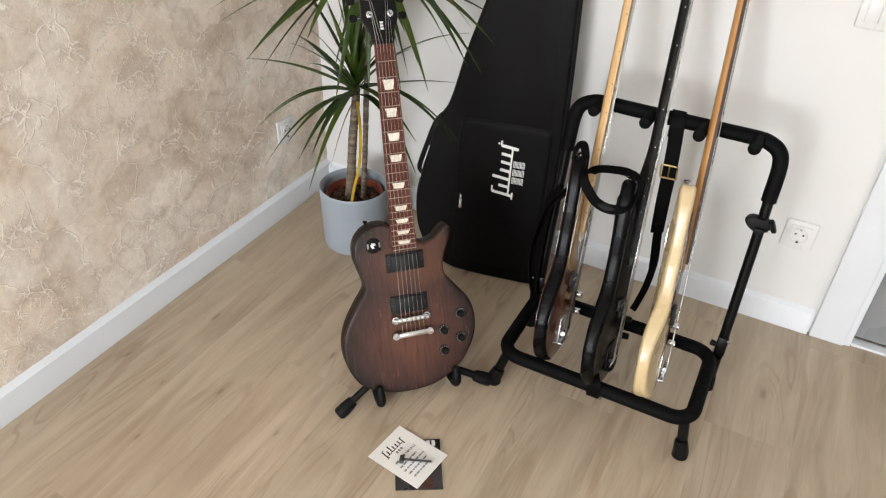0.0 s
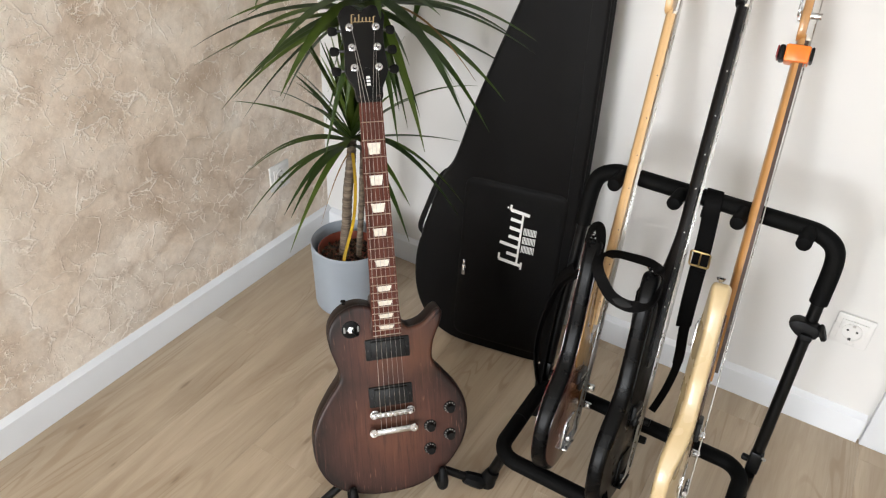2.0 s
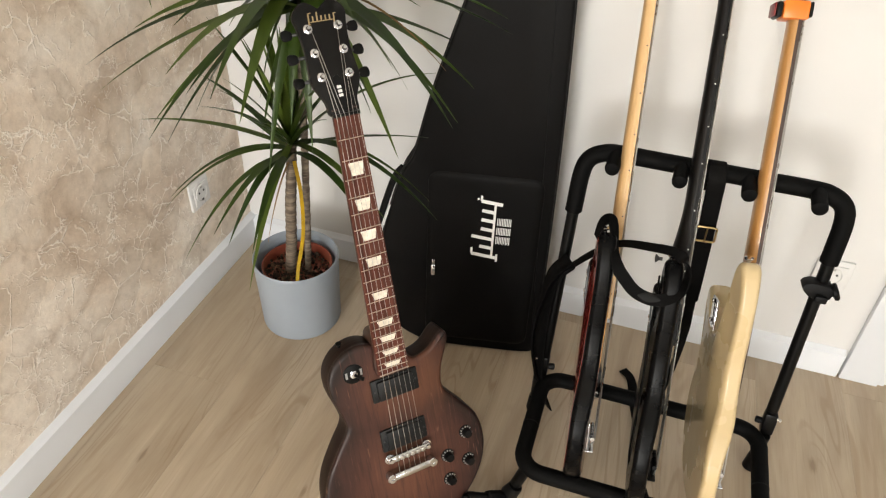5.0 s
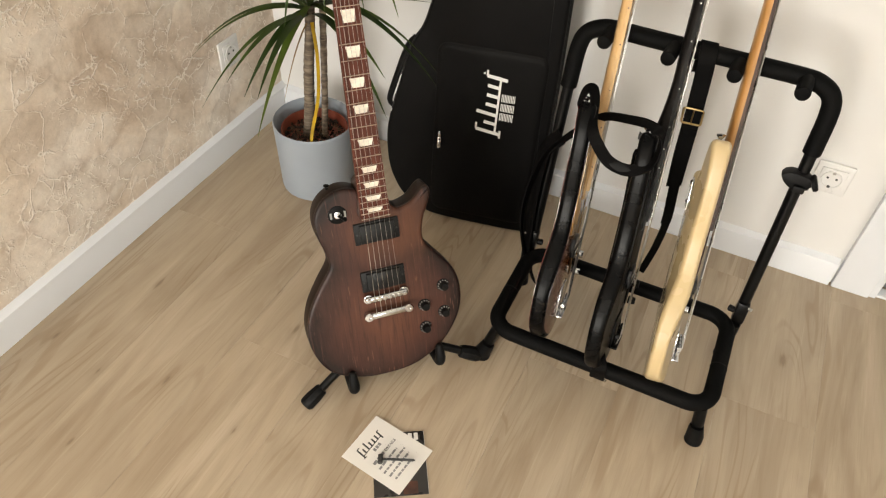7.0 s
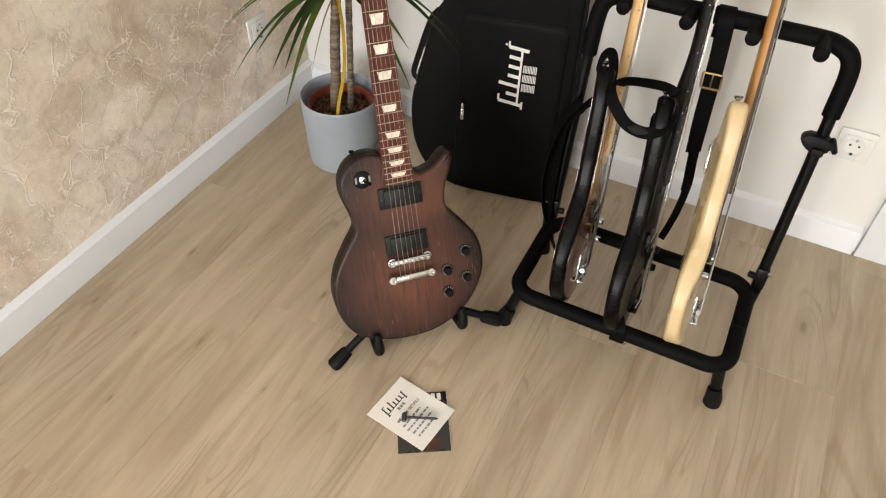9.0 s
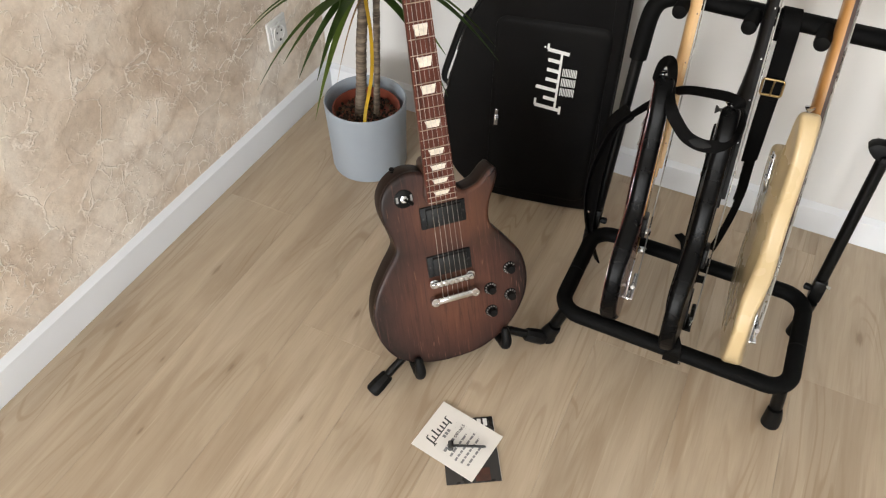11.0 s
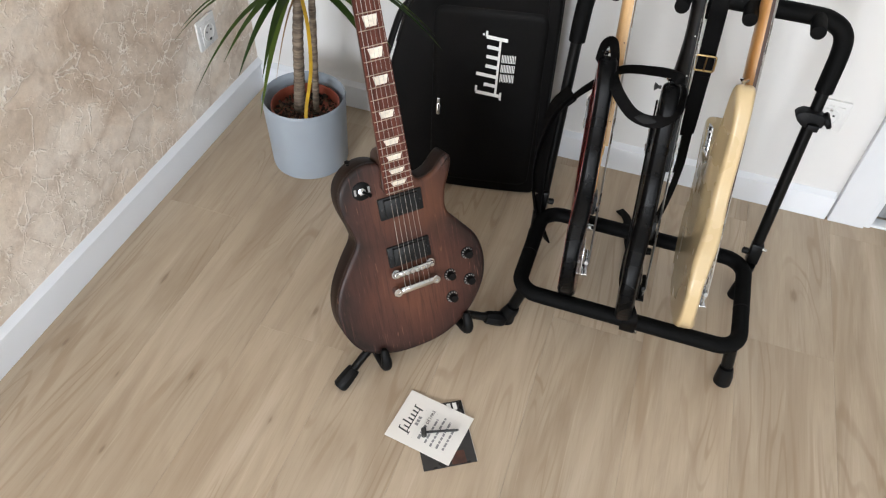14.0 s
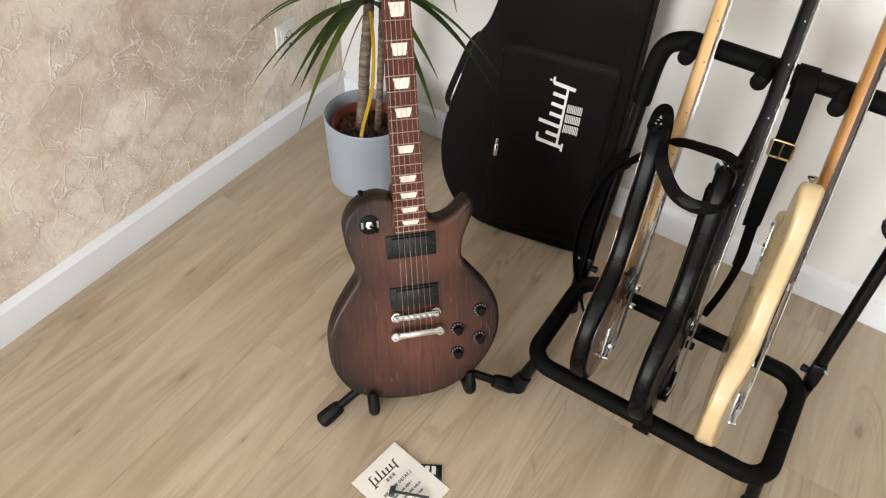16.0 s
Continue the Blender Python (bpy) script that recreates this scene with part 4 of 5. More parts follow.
# ---- small folding floor stand ----
foot_l, foot_r, foot_b = Vector((0.674, 1.408, 0.018)), Vector((0.922, 1.667, 0.018)), Vector((0.60, 1.79, 0.018))
hub = Vector((0.746, 1.558, 0.085))
stand = thing("guitar_stand", "black folding A-frame guitar stand with rubber feet", "guitar stand", Matrix.Translation((hub.x, hub.y, 0)))


def stand_leg(foot):
    mid = hub.lerp(foot, 0.55) + Vector((0, 0, 0.012))
    leg = part("leg", tube(curve_pts([hub, mid, foot], 6), 0.0105, 12, flat=0.75, up=(0, 0, 1)), BLACK_TUBE, stand, "black steel leg")
    d = (foot - mid).normalized()
    end = part("foot_cap", tube([foot - d * 0.030, foot - d * 0.026, foot - d * 0.004, foot + d * 0.014, foot + d * 0.019], [0.0125, 0.0145, 0.0165, 0.0165, 0.012], 8), RUBBER, leg, "black faceted rubber foot")
    return leg


leg_a = stand_leg(foot_l)
leg_b = stand_leg(foot_r)
stand_leg(foot_b)
for side, par in ((-1, leg_a), (1, leg_b)):
    u = -0.093 if side < 0 else 0.098
    v = 0.014 if side < 0 else 0.026
    ctrl = [(u * 0.98, v - 0.024, -0.085), (u, v - 0.029, FRONT_Z - 0.020), (u, v - 0.026, FRONT_Z + 0.008), (u, v - 0.010, FRONT_Z + 0.018), (u, v + 0.017, FRONT_Z + 0.017)]
    pts = curve_pts([LP_M @ Vector(p) for p in ctrl], 5)
    radii = [0.0100, 0.0100, 0.0112, 0.0112, 0.0082]
    rs = [radii[k // 5] + (radii[min(4, k // 5 + 1)] - radii[k // 5]) * (k % 5) / 5 for k in range(len(pts))]
    part("prong", tube(pts + [pts[-1] + (pts[-1] - pts[-2]).normalized() * 0.004], rs + [0.005], 14), RUBBER, par, "rubber covered cradle prong")
part("spine", tube([hub, hub + Vector((-0.045, 0.05, 0.16))], 0.011, 12), BLACK_TUBE, stand)


# ---- padded multi-guitar rack ----
RX0, RX1, RYF, RYB, RZ = 0.951, 1.410, 1.688, 1.943, 0.108
rack = thing("guitar_rack", "black folding multi-guitar rack with foam padded tubes", "guitar rack", Matrix.Translation(((RX0 + RX1) / 2, (RYF + RYB) / 2, 0)))


def rounded_rect(x0, x1, y0, y1, z, r, steps=6):
    pts = []
    for cx, cy, a in ((x1 - r, y1 - r, 0), (x0 + r, y1 - r, 90), (x0 + r, y0 + r, 180), (x1 - r, y0 + r, 270)):
        for k in range(steps + 1):
            t = radians(a + 90 * k / steps)
            pts.append((cx + r * math.cos(t), cy + r * math.sin(t), z))
    return pts


loop = rounded_rect(RX0, RX1, RYF, RYB, RZ, 0.045, 7)
part("base_loop", tube(loop, 0.0168, 18, closed=True), FOAM, rack, "foam padded base loop")
for x, y in ((RX1, 1.800), (RX0, 1.800)):
    part("foam_joint", tube([(x, y - 0.0015, RZ), (x, y + 0.0015, RZ)], 0.0172, 18), RUBBER, rack)
for x0, x1 in ((RX0 + 0.014, 0.939), (RX1 - 0.012, 1.411)):
    leg = part("front_leg", tube([(x0, RYF + 0.006, RZ - 0.004), (x1, 1.686, 0.012)], 0.0122, 14), BLACK_TUBE, rack)
    part("foot_cap", tube([(x0 + (x1 - x0) * 0.52, RYF + 0.006 - 0.0104, RZ * 0.46 + 0.003), (x0 + (x1 - x0) * 0.56, RYF - 0.0052, RZ * 0.42 + 0.003), (x1 * 0.97 + x0 * 0.03, 1.6875, 0.016), (x1, 1.6862, 0.0)], [0.0135, 0.0150, 0.0178, 0.0182], 16), RUBBER, leg, "black rubber foot")
for x in (RX0 - 0.014, RX1 + 0.012):
    leg = part("rear_leg", tube([(x, RYB - 0.006, RZ), (x, RYB - 0.004, 0.012)], 0.0115, 14), BLACK_TUBE, rack)
    part("foot_cap", tube([(x, RYB - 0.005, 0.042), (x, RYB - 0.004, 0.0)], [0.0135, 0.0165], 16), RUBBER, leg)
# upper frame
TOPZ, TOPY = 0.641, 2.045
UX0, UX1 = 0.946, 1.417
low_r, low_l = Vector((RX1 + 0.013, RYB + 0.016, RZ + 0.010)), Vector((RX0 - 0.010, RYB + 0.016, RZ + 0.010))
foam_r, foam_l = Vector((UX1 + 0.001, 2.020, 0.512)), Vector((UX0 - 0.002, 2.020, 0.512))
part("upright", tube([low_r, foam_r + Vector((0, 0.006, 0.03))], 0.0118, 16), BLACK_TUBE, rack, "black steel upright")
part("upright", tube([low_l, foam_l + Vector((0, 0.006, 0.03))], 0.0118, 16), BLACK_TUBE, rack, "black steel upright")
arch = [foam_l, (UX0 + 0.000, 2.034, 0.590), (UX0 + 0.010, 2.0405, 0.622), (UX0 + 0.035, TOPY - 0.001, TOPZ - 0.004), (UX0 + 0.065, TOPY, TOPZ), (UX0 + 0.15, TOPY, TOPZ), ((UX0 + UX1) / 2, TOPY, TOPZ),
        (UX1 - 0.15, TOPY, TOPZ), (UX1 - 0.065, TOPY, TOPZ), (UX1 - 0.035, TOPY - 0.001, TOPZ - 0.004), (UX1 - 0.010, 2.0405, 0.622), (UX1, 2.034, 0.590), foam_r]
part("top_rail", tube(curve_pts(arch, 5), 0.0168, 18), FOAM, rack, "foam padded top rail")
for x in (1.002, 1.122, 1.241, 1.357):
    a, b = Vector((x + 0.003, TOPY, TOPZ)), Vector((x, 1.982, 0.641))
    d = (b - a).normalized()
    part("neck_peg", tube([a, b - d * 0.004, b - d * 0.001, b], [0.0136, 0.0136, 0.0128, 0.0105], 18), FOAM, rack, "foam covered neck divider peg")
for at, s in ((low_r, 1), (low_l, -1)):
    part("hinge_bracket", slab((-0.013, -0.012, -0.03), (0.013, 0.012, 0.022), 0.004, Matrix.Translation(at + Vector((0, -0.004, 0.018))) @ Matrix.Rotation(radians(-10), 4, "X")), BLACK_TUBE, rack)
    bolt = along(at + Vector((s * 0.010, -0.012, 0.036)), at + Vector((s * 0.030, -0.02, 0.036)))
    part("hinge_bolt", lathe([(0.0, 0.0), (0.0034, 0.0), (0.0034, 0.008), (0.0, 0.009)], 8, (0, 0, 0), bolt), STEEL, rack)
    knob_m = along(at + Vector((-s * 0.012, -0.004, 0.012)), at + Vector((-s * 0.04, 0.0, 0.012)))
    part("wing_knob", lathe([(0.0, 0.0), (0.006, 0.0), (0.0075, 0.004), (0.0075, 0.013), (0.004, 0.015), (0.0, 0.015)], 12, (0, 0, 0), knob_m), RUBBER, rack)
# brace clamp on one upright
cm = Matrix.Translation((1.4185, 2.004, 0.461)) @ Matrix.Rotation(radians(-10), 4, "X")
turn = cm @ Matrix.Rotation(radians(90), 4, "X")
bm = layered(smooth_outline([(-0.035, 0.004), (-0.022, 0.016), (0.004, 0.015), (0.018, 0.010), (0.018, -0.010), (-0.004, -0.016), (-0.020, -0.012)], 2), rounded_edge(0.018, -0.014, 0.003, 2))
bmesh.ops.transform(bm, matrix=turn, verts=bm.verts)
clamp = part("clamp", bm, RUBBER, rack, "black plastic clamp with a knob")
part("clamp_jaw", slab((-0.010, -0.028, -0.017), (0.012, -0.020, -0.003), 0.003, cm), RUBBER, clamp)
part("clamp_knob", lathe([(0.0, 0.0), (0.008, 0.0), (0.008, 0.006), (0.016, 0.008), (0.017, 0.014), (0.014, 0.017), (0.0, 0.018)], 10, (0, 0, 0), cm @ Matrix.Translation((0.014, -0.006, -0.002)) @ Matrix.Rotation(radians(62), 4, "Y")), RUBBER, clamp, "ribbed black knob")


# ---- bass guitars in the rack, edge on ----
BASS_SHAPE = [(0.0, 0.0), (0.07, 0.007), (0.130, 0.045), (0.160, 0.108), (0.152, 0.172), (0.124, 0.230), (0.114, 0.285), (0.126, 0.338), (0.124, 0.382), (0.104, 0.402),
              (0.078, 0.386), (0.056, 0.352), (0.034, 0.338), (0.0, 0.336), (-0.034, 0.350), (-0.050, 0.376), (-0.066, 0.428), (-0.084, 0.478), (-0.106, 0.496), (-0.126, 0.484), (-0.135, 0.440), (-0.128, 0.370),
              (-0.118, 0.310), (-0.122, 0.250), (-0.148, 0.182), (-0.158, 0.112), (-0.130, 0.045), (-0.07, 0.006)]


def step(a, b, x):
    t = max(0.0, min(1.0, (x - a) / (b - a)))
    return t * t * (3 - 2 * t)


def contoured(bm, back_z, amount=1.0):
    """Cuts the player's comfort contours: a forearm slope on the front's lower bout, a belly cut in the back by the waist."""
    for k in range(11):
        x = -0.152 + 0.011 * k
        bmesh.ops.bisect_plane(bm, geom=bm.verts[:] + bm.edges[:] + bm.faces[:], plane_co=(x, 0, 0), plane_no=(1, 0, 0))
    for k in range(23):
        y = 0.012 + 0.02 * k
        bmesh.ops.bisect_plane(bm, geom=bm.verts[:] + bm.edges[:] + bm.faces[:], plane_co=(0, y, 0), plane_no=(0, 1, 0))
    for v in bm.verts:
        x, y, z = v.co
        f = (z - back_z) / (0.004 - back_z)
        arm = step(-0.045, -0.155, x) * step(-0.03, 0.05, y) * step(0.235, 0.12, y)
        belly = step(-0.045, -0.130, x) * step(0.155, 0.28, y) * step(0.62, 0.40, y)
        v.co.z = z - 0.011 * amount * arm * f + 0.011 * amount * belly * (1 - f)
    return bm


def flared_heel(y0, y1, w0, w1, top, d0, d1, steps=16):
    """A neck-through joint: its back swells from the neck's depth to the body's."""
    bm, rings = bmesh.new(), []
    for i in range(steps + 1):
        y = y0 + (y1 - y0) * i / steps
        t = step(0.0, 0.85, i / steps)
        w, d = w0 + (w1 - w0) * t, d0 + (d1 - d0) * t
        rings.append([bm.verts.new((w * math.cos(math.pi * k / 12), y, top - d * math.sin(math.pi * k / 12) ** 0.6)) for k in range(13)])
    for a, b in zip(rings, rings[1:]):
        for k in range(13):
            bm.faces.new((a[k], a[(k + 1) % 13], b[(k + 1) % 13], b[k]))
    bm.faces.new(rings[0])
    bm.faces.new(rings[-1][::-1])
    return bm


def bass_guitar(base, lean, label, finish, back, neck_mat, board_mat, guard, dots, hardware, shape=None, back_z=-0.036, peg_mat=CHROME, yaw=0.0, contour=1.0, neck_block=False, nut=0.934):
    """base: the body's end on the neck's axis; lean: the neck's drift in x for each metre of height."""
    up = Vector((lean, 0.47, 1.0)).normalized()
    n = Vector((1, yaw, -lean))
    n = (n - up * n.dot(up)).normalized()
    m = frame_of(up.cross(n), up, n, Vector(base))
    g = thing("bass_guitar", label, "bass guitar", m, "instruments in the rack")
    put = lambda name, bm, mat, lab="", par=None, smooth=40: part(name, bm, mat, par or g, lab, smooth, local=True)
    out = smooth_outline(shape or BASS_SHAPE, 6)
    body = put("body", contoured(layered(out, rounded_edge(0.004, back_z, 0.0115, 6)), back_z, contour), BLACK_LACQUER if back is not finish else finish)
    even = body.modifiers.new("even_shading", "WEIGHTED_NORMAL")
    even.keep_sharp, even.weight = True, 60
    if back is not finish:
        put("body_back", contoured(layered(out, [(0.0095, back_z + 0.001), (0.0095, back_z - 0.0006), (0.012, back_z - 0.0009)]), back_z, contour), back, "dark red back")
        put("body_top", contoured(layered(out, [(0.012, 0.0049), (0.0095, 0.0046), (0.0095, 0.003)]), back_z, contour), finish, "sunburst front")
    fb_end, zt = 0.318, 0.0165
    put("neck", round_neck(0.325, nut + 0.01, 0.031, 0.0205, zt - 0.006, 0.0165, 0.0135), neck_mat)
    put("neck_heel", layered(smooth_outline([(-0.031, 0.30), (0.031, 0.30), (0.030, 0.350), (0.0, 0.366), (-0.030, 0.350)], 3), rounded_edge(zt - 0.006, 0.002, 0.001, 1)), neck_mat)
    if neck_block:
        put("neck_block", flared_heel(0.34, 0.64, 0.055, 0.025, zt - 0.0062, 0.010 - back_z, 0.0150), neck_mat, "black carved neck joint")
        put("strap_button", lathe([(0.0035, 0.0), (0.0032, 0.006), (0.0075, 0.011), (0.0080, 0.013), (0.0, 0.0145)], 18, (0, 0, 0), along((0.0, 0.472, back_z + 0.004), (0.0, 0.472, back_z - 0.02))), KEY_STEEL)
    board_ob = put("fingerboard", taper(fb_end, nut, 0.0312, 0.0207, zt - 0.0060, zt, 0.001), board_mat)
    for k in range(1, 21):
        y = nut - 0.864 * (1 - 2 ** (-k / 12))
        w = neck_width(y, fb_end, nut, 0.0312, 0.0207) - 0.0016
        put("fret", tube([(-w, y, zt), (w, y, zt)], 0.0009, 6), BRASS_FRET, par=board_ob)
        if k in (3, 5, 7, 9, 12, 15, 17, 19):
            y2 = nut - 0.864 * (1 - 2 ** (-(k - 0.5) / 12))
            w2 = neck_width(y2, fb_end, nut, 0.0312, 0.0207)
            put("side_dot", lathe([(0.0, 0.0), (0.0013, 0.0), (0.0013, 0.0006), (0.0, 0.0007)], 10, (-w2, y2, zt - 0.0045), Matrix.Rotation(radians(-90), 4, "Y")), dots, par=board_ob)
    put("nut", slab((-0.0205, nut, zt - 0.004), (0.0205, nut + 0.005, zt + 0.002), 0.0006), PICKGUARD)
    head_out = smooth_outline([(-0.0205, nut + 0.004), (0.0205, nut + 0.004), (0.034, nut + 0.035), (0.040, nut + 0.07), (0.030, nut + 0.10), (0.022, nut + 0.18), (0.004, nut + 0.214), (-0.022, nut + 0.205),
                               (-0.036, nut + 0.17), (-0.032, nut + 0.10), (-0.030, nut + 0.04)], 4)
    put("headstock", layered(head_out, rounded_edge(zt - 0.008, zt - 0.022, 0.002, 2)), neck_mat)
    for k in range(4):
        y = nut + 0.042 + 0.038 * k
        x = -0.018 - 0.001 * k
        tuner = put("tuner", lathe([(0.0095, -0.001), (0.0095, 0.001), (0.006, 0.0015), (0.0055, 0.016), (0.0065, 0.018), (0.0, 0.018)], 18, (x, y, zt - 0.008)), peg_mat)
        put("tuner_gear", slab((x - 0.012, y - 0.012, zt - 0.028), (x + 0.012, y + 0.012, zt - 0.0225), 0.002), peg_mat, "", tuner)
        put("tuner_shaft", tube([(x, y, zt - 0.026), (x - 0.040, y, zt - 0.026)], 0.0032, 8), peg_mat, "", tuner)
        key_ob = put("tuner_key", layered(smooth_outline([(0.0, -0.005), (0.012, -0.014), (0.022, -0.008), (0.022, 0.008), (0.012, 0.014), (0.0, 0.005)], 4), rounded_edge(0.002, -0.002, 0.001, 1)), peg_mat, "", tuner)
        key_ob.matrix_local = Matrix.Translation((x - 0.036, y, zt - 0.026)) @ Matrix.Diagonal((-1, 1, 1, 1))
        sx = -0.0285 + 0.019 * k
        put("string", tube([(sx, 0.052, 0.016), (sx * 0.95, 0.070, 0.0205), (-0.0155 + 0.0103 * k, nut + 0.002, zt + 0.0035), (x + 0.004, y, zt + 0.004)], (0.0013, 0.0011, 0.0009, 0.0007)[k], 8), STEEL)
    br = put("bridge", slab((-0.040, 0.045, 0.004), (0.040, 0.105, 0.0075), 0.001), hardware)
    put("bridge_lip", slab((-0.040, 0.043, 0.004), (0.040, 0.047, 0.020), 0.001), hardware, "", br)
    for k in range(4):
        sx = -0.0285 + 0.019 * k
        put("saddle", tube([(sx - 0.0075, 0.070, 0.0155), (sx + 0.0075, 0.070, 0.0155)], 0.0042, 10), hardware, "", br)
        put("saddle_screw", tube([(sx, 0.045, 0.0135), (sx, 0.070, 0.0135)], 0.0014, 6), hardware, "", br)
    if guard:
        guard_out = smooth_outline([(-0.036, 0.335), (-0.070, 0.420), (-0.098, 0.440), (-0.112, 0.400), (-0.104, 0.300), (-0.095, 0.245), (-0.050, 0.225), (0.0, 0.205), (0.045, 0.190), (0.070, 0.110), (0.105, 0.100),
                                    (0.118, 0.150), (0.100, 0.230), (0.092, 0.300), (0.090, 0.345), (0.060, 0.345), (0.034, 0.322)], 4)
        put("pickguard", layered(guard_out, [(0.0012, 0.0068), (0.0, 0.0062), (0.0, 0.0042)]), guard)
    for y, x in ((0.205, -0.020), (0.180, 0.022)):
        pick = put("pickup", slab((x - 0.028, y - 0.014, 0.004), (x + 0.028, y + 0.014, 0.014), 0.003), PICKUP_BLACK)
        for k in range(4):
            put("pole_piece", lathe([(0.0, 0.0), (0.0024, 0.0), (0.0024, 0.002), (0.0, 0.0022)], 10, (x - 0.021 + 0.014 * k, y, 0.0135)), STEEL, "", pick)
    for y, x in ((0.139, 0.122), (0.091, 0.138)):
        put("control_knob", lathe([(0.0085, 0.0), (0.0088, 0.002), (0.0082, 0.014), (0.0072, 0.0165), (0.0, 0.0168)], 20, (x, y, 0.0068)), hardware, "knurled metal knob")
    horn = along((-0.106, 0.492, -0.018), (-0.112, 0.52, -0.018))
    put("strap_button", lathe([(0.0035, 0.0), (0.0032, 0.006), (0.0075, 0.011), (0.0080, 0.013), (0.0, 0.0145)], 18, (0, 0, 0), horn), CHROME)
    put("strap_button", lathe([(0.0035, 0.0), (0.0032, 0.006), (0.0075, 0.011), (0.0080, 0.013), (0.0, 0.0145)], 18, (0, 0, 0), along((0, 0.003, -0.018), (0, -0.02, -0.018))), CHROME)
    neck_plate = put("neck_plate", slab((-0.026, 0.345, back_z - 0.003), (0.026, 0.401, back_z + 0.001), 0.001), CHROME if finish is CREAM_LACQUER else KEY_STEEL)
    for x in (-0.018, 0.018):
        for y in (0.354, 0.392):
            put("screw", lathe([(0.0042, 0.0), (0.0036, 0.002), (0.0, 0.0026)], 12, (x, y, back_z - 0.003), Matrix.Rotation(math.pi, 4, "X")), CHROME, "", neck_plate)
    return m


def bass_base(x, lean, drop=0.0):
    """The body's end for a neck that passes x at 0.534 m height."""
    s = 0.49 + drop
    return Vector((x - lean * 0.9 * s, 1.962 - 0.4238 * s, 0.534 - 0.9017 * s))


M1 = bass_guitar(bass_base(1.023, -0.095), -0.085, "sunburst bass guitar with maple neck standing in the rack", SUNBURST, ROSSO, PALE_MAPLE, PALE_MAPLE, GUARD_CLEAR, BLACK_PRINT, CHROME, yaw=0.115, back_z=-0.034, contour=0.8)
M2 = bass_guitar(bass_base(1.152, -0.088, 0.022), -0.088, "gloss black bass guitar with black neck standing in the rack", BLACK_LACQUER, BLACK_LACQUER, BLACK_FINISH, BLACK_FINISH, RUBBER, WHITE_PRINT, BLACK_PLASTIC, peg_mat=KEY_STEEL, yaw=0.04, contour=0.6, back_z=-0.032, neck_block=True, nut=0.992)
M3 = bass_guitar(bass_base(1.269, -0.095), -0.095, "aged cream bass guitar with amber maple neck standing in the rack", CREAM_LACQUER, CREAM_LACQUER, MAPLE, DARK_ROSEWOOD, TORTOISE, BLACK_PRINT, CHROME, yaw=0.09, back_z=-0.039, contour=1.35)

# clip on the neck by the nut of the cream instrument
clip = thing("clip_tuner", "orange and black clip-on holder round the amber neck", "clip", M3 @ Matrix.Translation((0, 0.92, 0)))
part("band", slab((-0.0275, 0.895, -0.0165), (0.0275, 0.925, 0.0245), 0.004, M3), ORANGE, clip, "bright orange plastic band")
part("pad", slab((-0.026, 0.897, -0.0265), (0.026, 0.923, -0.0168), 0.004, M3), BLACK_PLASTIC, clip)
part("pad_tip", slab((-0.024, 0.899, -0.030), (0.024, 0.921, -0.0267), 0.002, M3), worn("dark_red_plastic", (0.22, 0.02, 0.02), 0.4), clip)
part("display", slab((-0.024, 0.899, 0.0247), (0.024, 0.924, 0.0305), 0.003, M3), BLACK_PLASTIC, clip)


# ---- straps ----
def strap(name, label, bm, mat=LEATHER):
    lowest = min(v.co.z for v in bm.verts)
    c = sum((v.co for v in bm.verts), Vector()) / len(bm.verts)
    t = thing(name, label, "guitar strap", Matrix.Translation((c.x, c.y, lowest)))
    part("band", bm, mat, t)
    return t


horn1 = M1 @ Vector((-0.109, 0.505, -0.018))
h = horn1
sa = strap("guitar_strap", "black leather strap looped from the sunburst bass", ribbon(
    [h + Vector((-0.012, -0.002, -0.024)), h + Vector((-0.006, 0.003, 0.008)), h + Vector((0.008, 0.000, 0.017)), h + Vector((0.018, -0.006, -0.010)), (1.045, 1.828, 0.557), (1.063, 1.815, 0.537), (1.092, 1.802, 0.519), (1.130, 1.802, 0.515),
     (1.160, 1.815, 0.534), (1.164, 1.838, 0.566), (1.140, 1.855, 0.580), (1.098, 1.870, 0.571), (1.050, 1.905, 0.540), (1.015, 1.955, 0.480), (0.975, 1.965, 0.430), (0.938, 1.965, 0.374), (0.916, 1.955, 0.290), (0.912, 1.940, 0.210), (0.928, 1.925, 0.140), (0.962, 1.915, 0.070)],
    0.022, 0.0032,
    [(-1, -0.4, 0.4), (-0.6, -0.5, 0.9), (0.5, -0.5, 0.9), (0.9, -0.6, 0.1), (0.6, -0.9, 0.1), (0.3, -0.9, 0.4), (0.1, -0.8, 0.6), (-0.1, -0.8, 0.6), (-0.7, -0.6, 0.4), (-1, 0.0, 0.2), (-0.4, 0.9, 0.1), (0, 1, 0.2), (-0.1, 1, 0.2), (-0.3, 1, 0.3), (-0.6, 0.8, 0.3), (-0.8, 0.6, 0.2), (-1, 0.3, 0.0), (-1, 0.0, 0), (-0.9, -0.2, -0.2), (-0.8, -0.2, -0.4)]))
badge = part("badge", layered(smooth_outline([(0.020, 0), (0.0, 0.008), (-0.020, 0), (0.0, -0.008)], 6), [(0.0008, 0.0006), (0.0, 0.0), (0.0, -0.001)]), BADGE, sa, "grey oval printed badge", local=True)
badge.matrix_local = FRAMES[sa.name].inverted() @ frame_of(Vector((1, 0.0, 0)), Vector((0, 0.6, 0.8)), Vector((0, -0.8, 0.6)), Vector((1.111, 1.7995, 0.5175)))
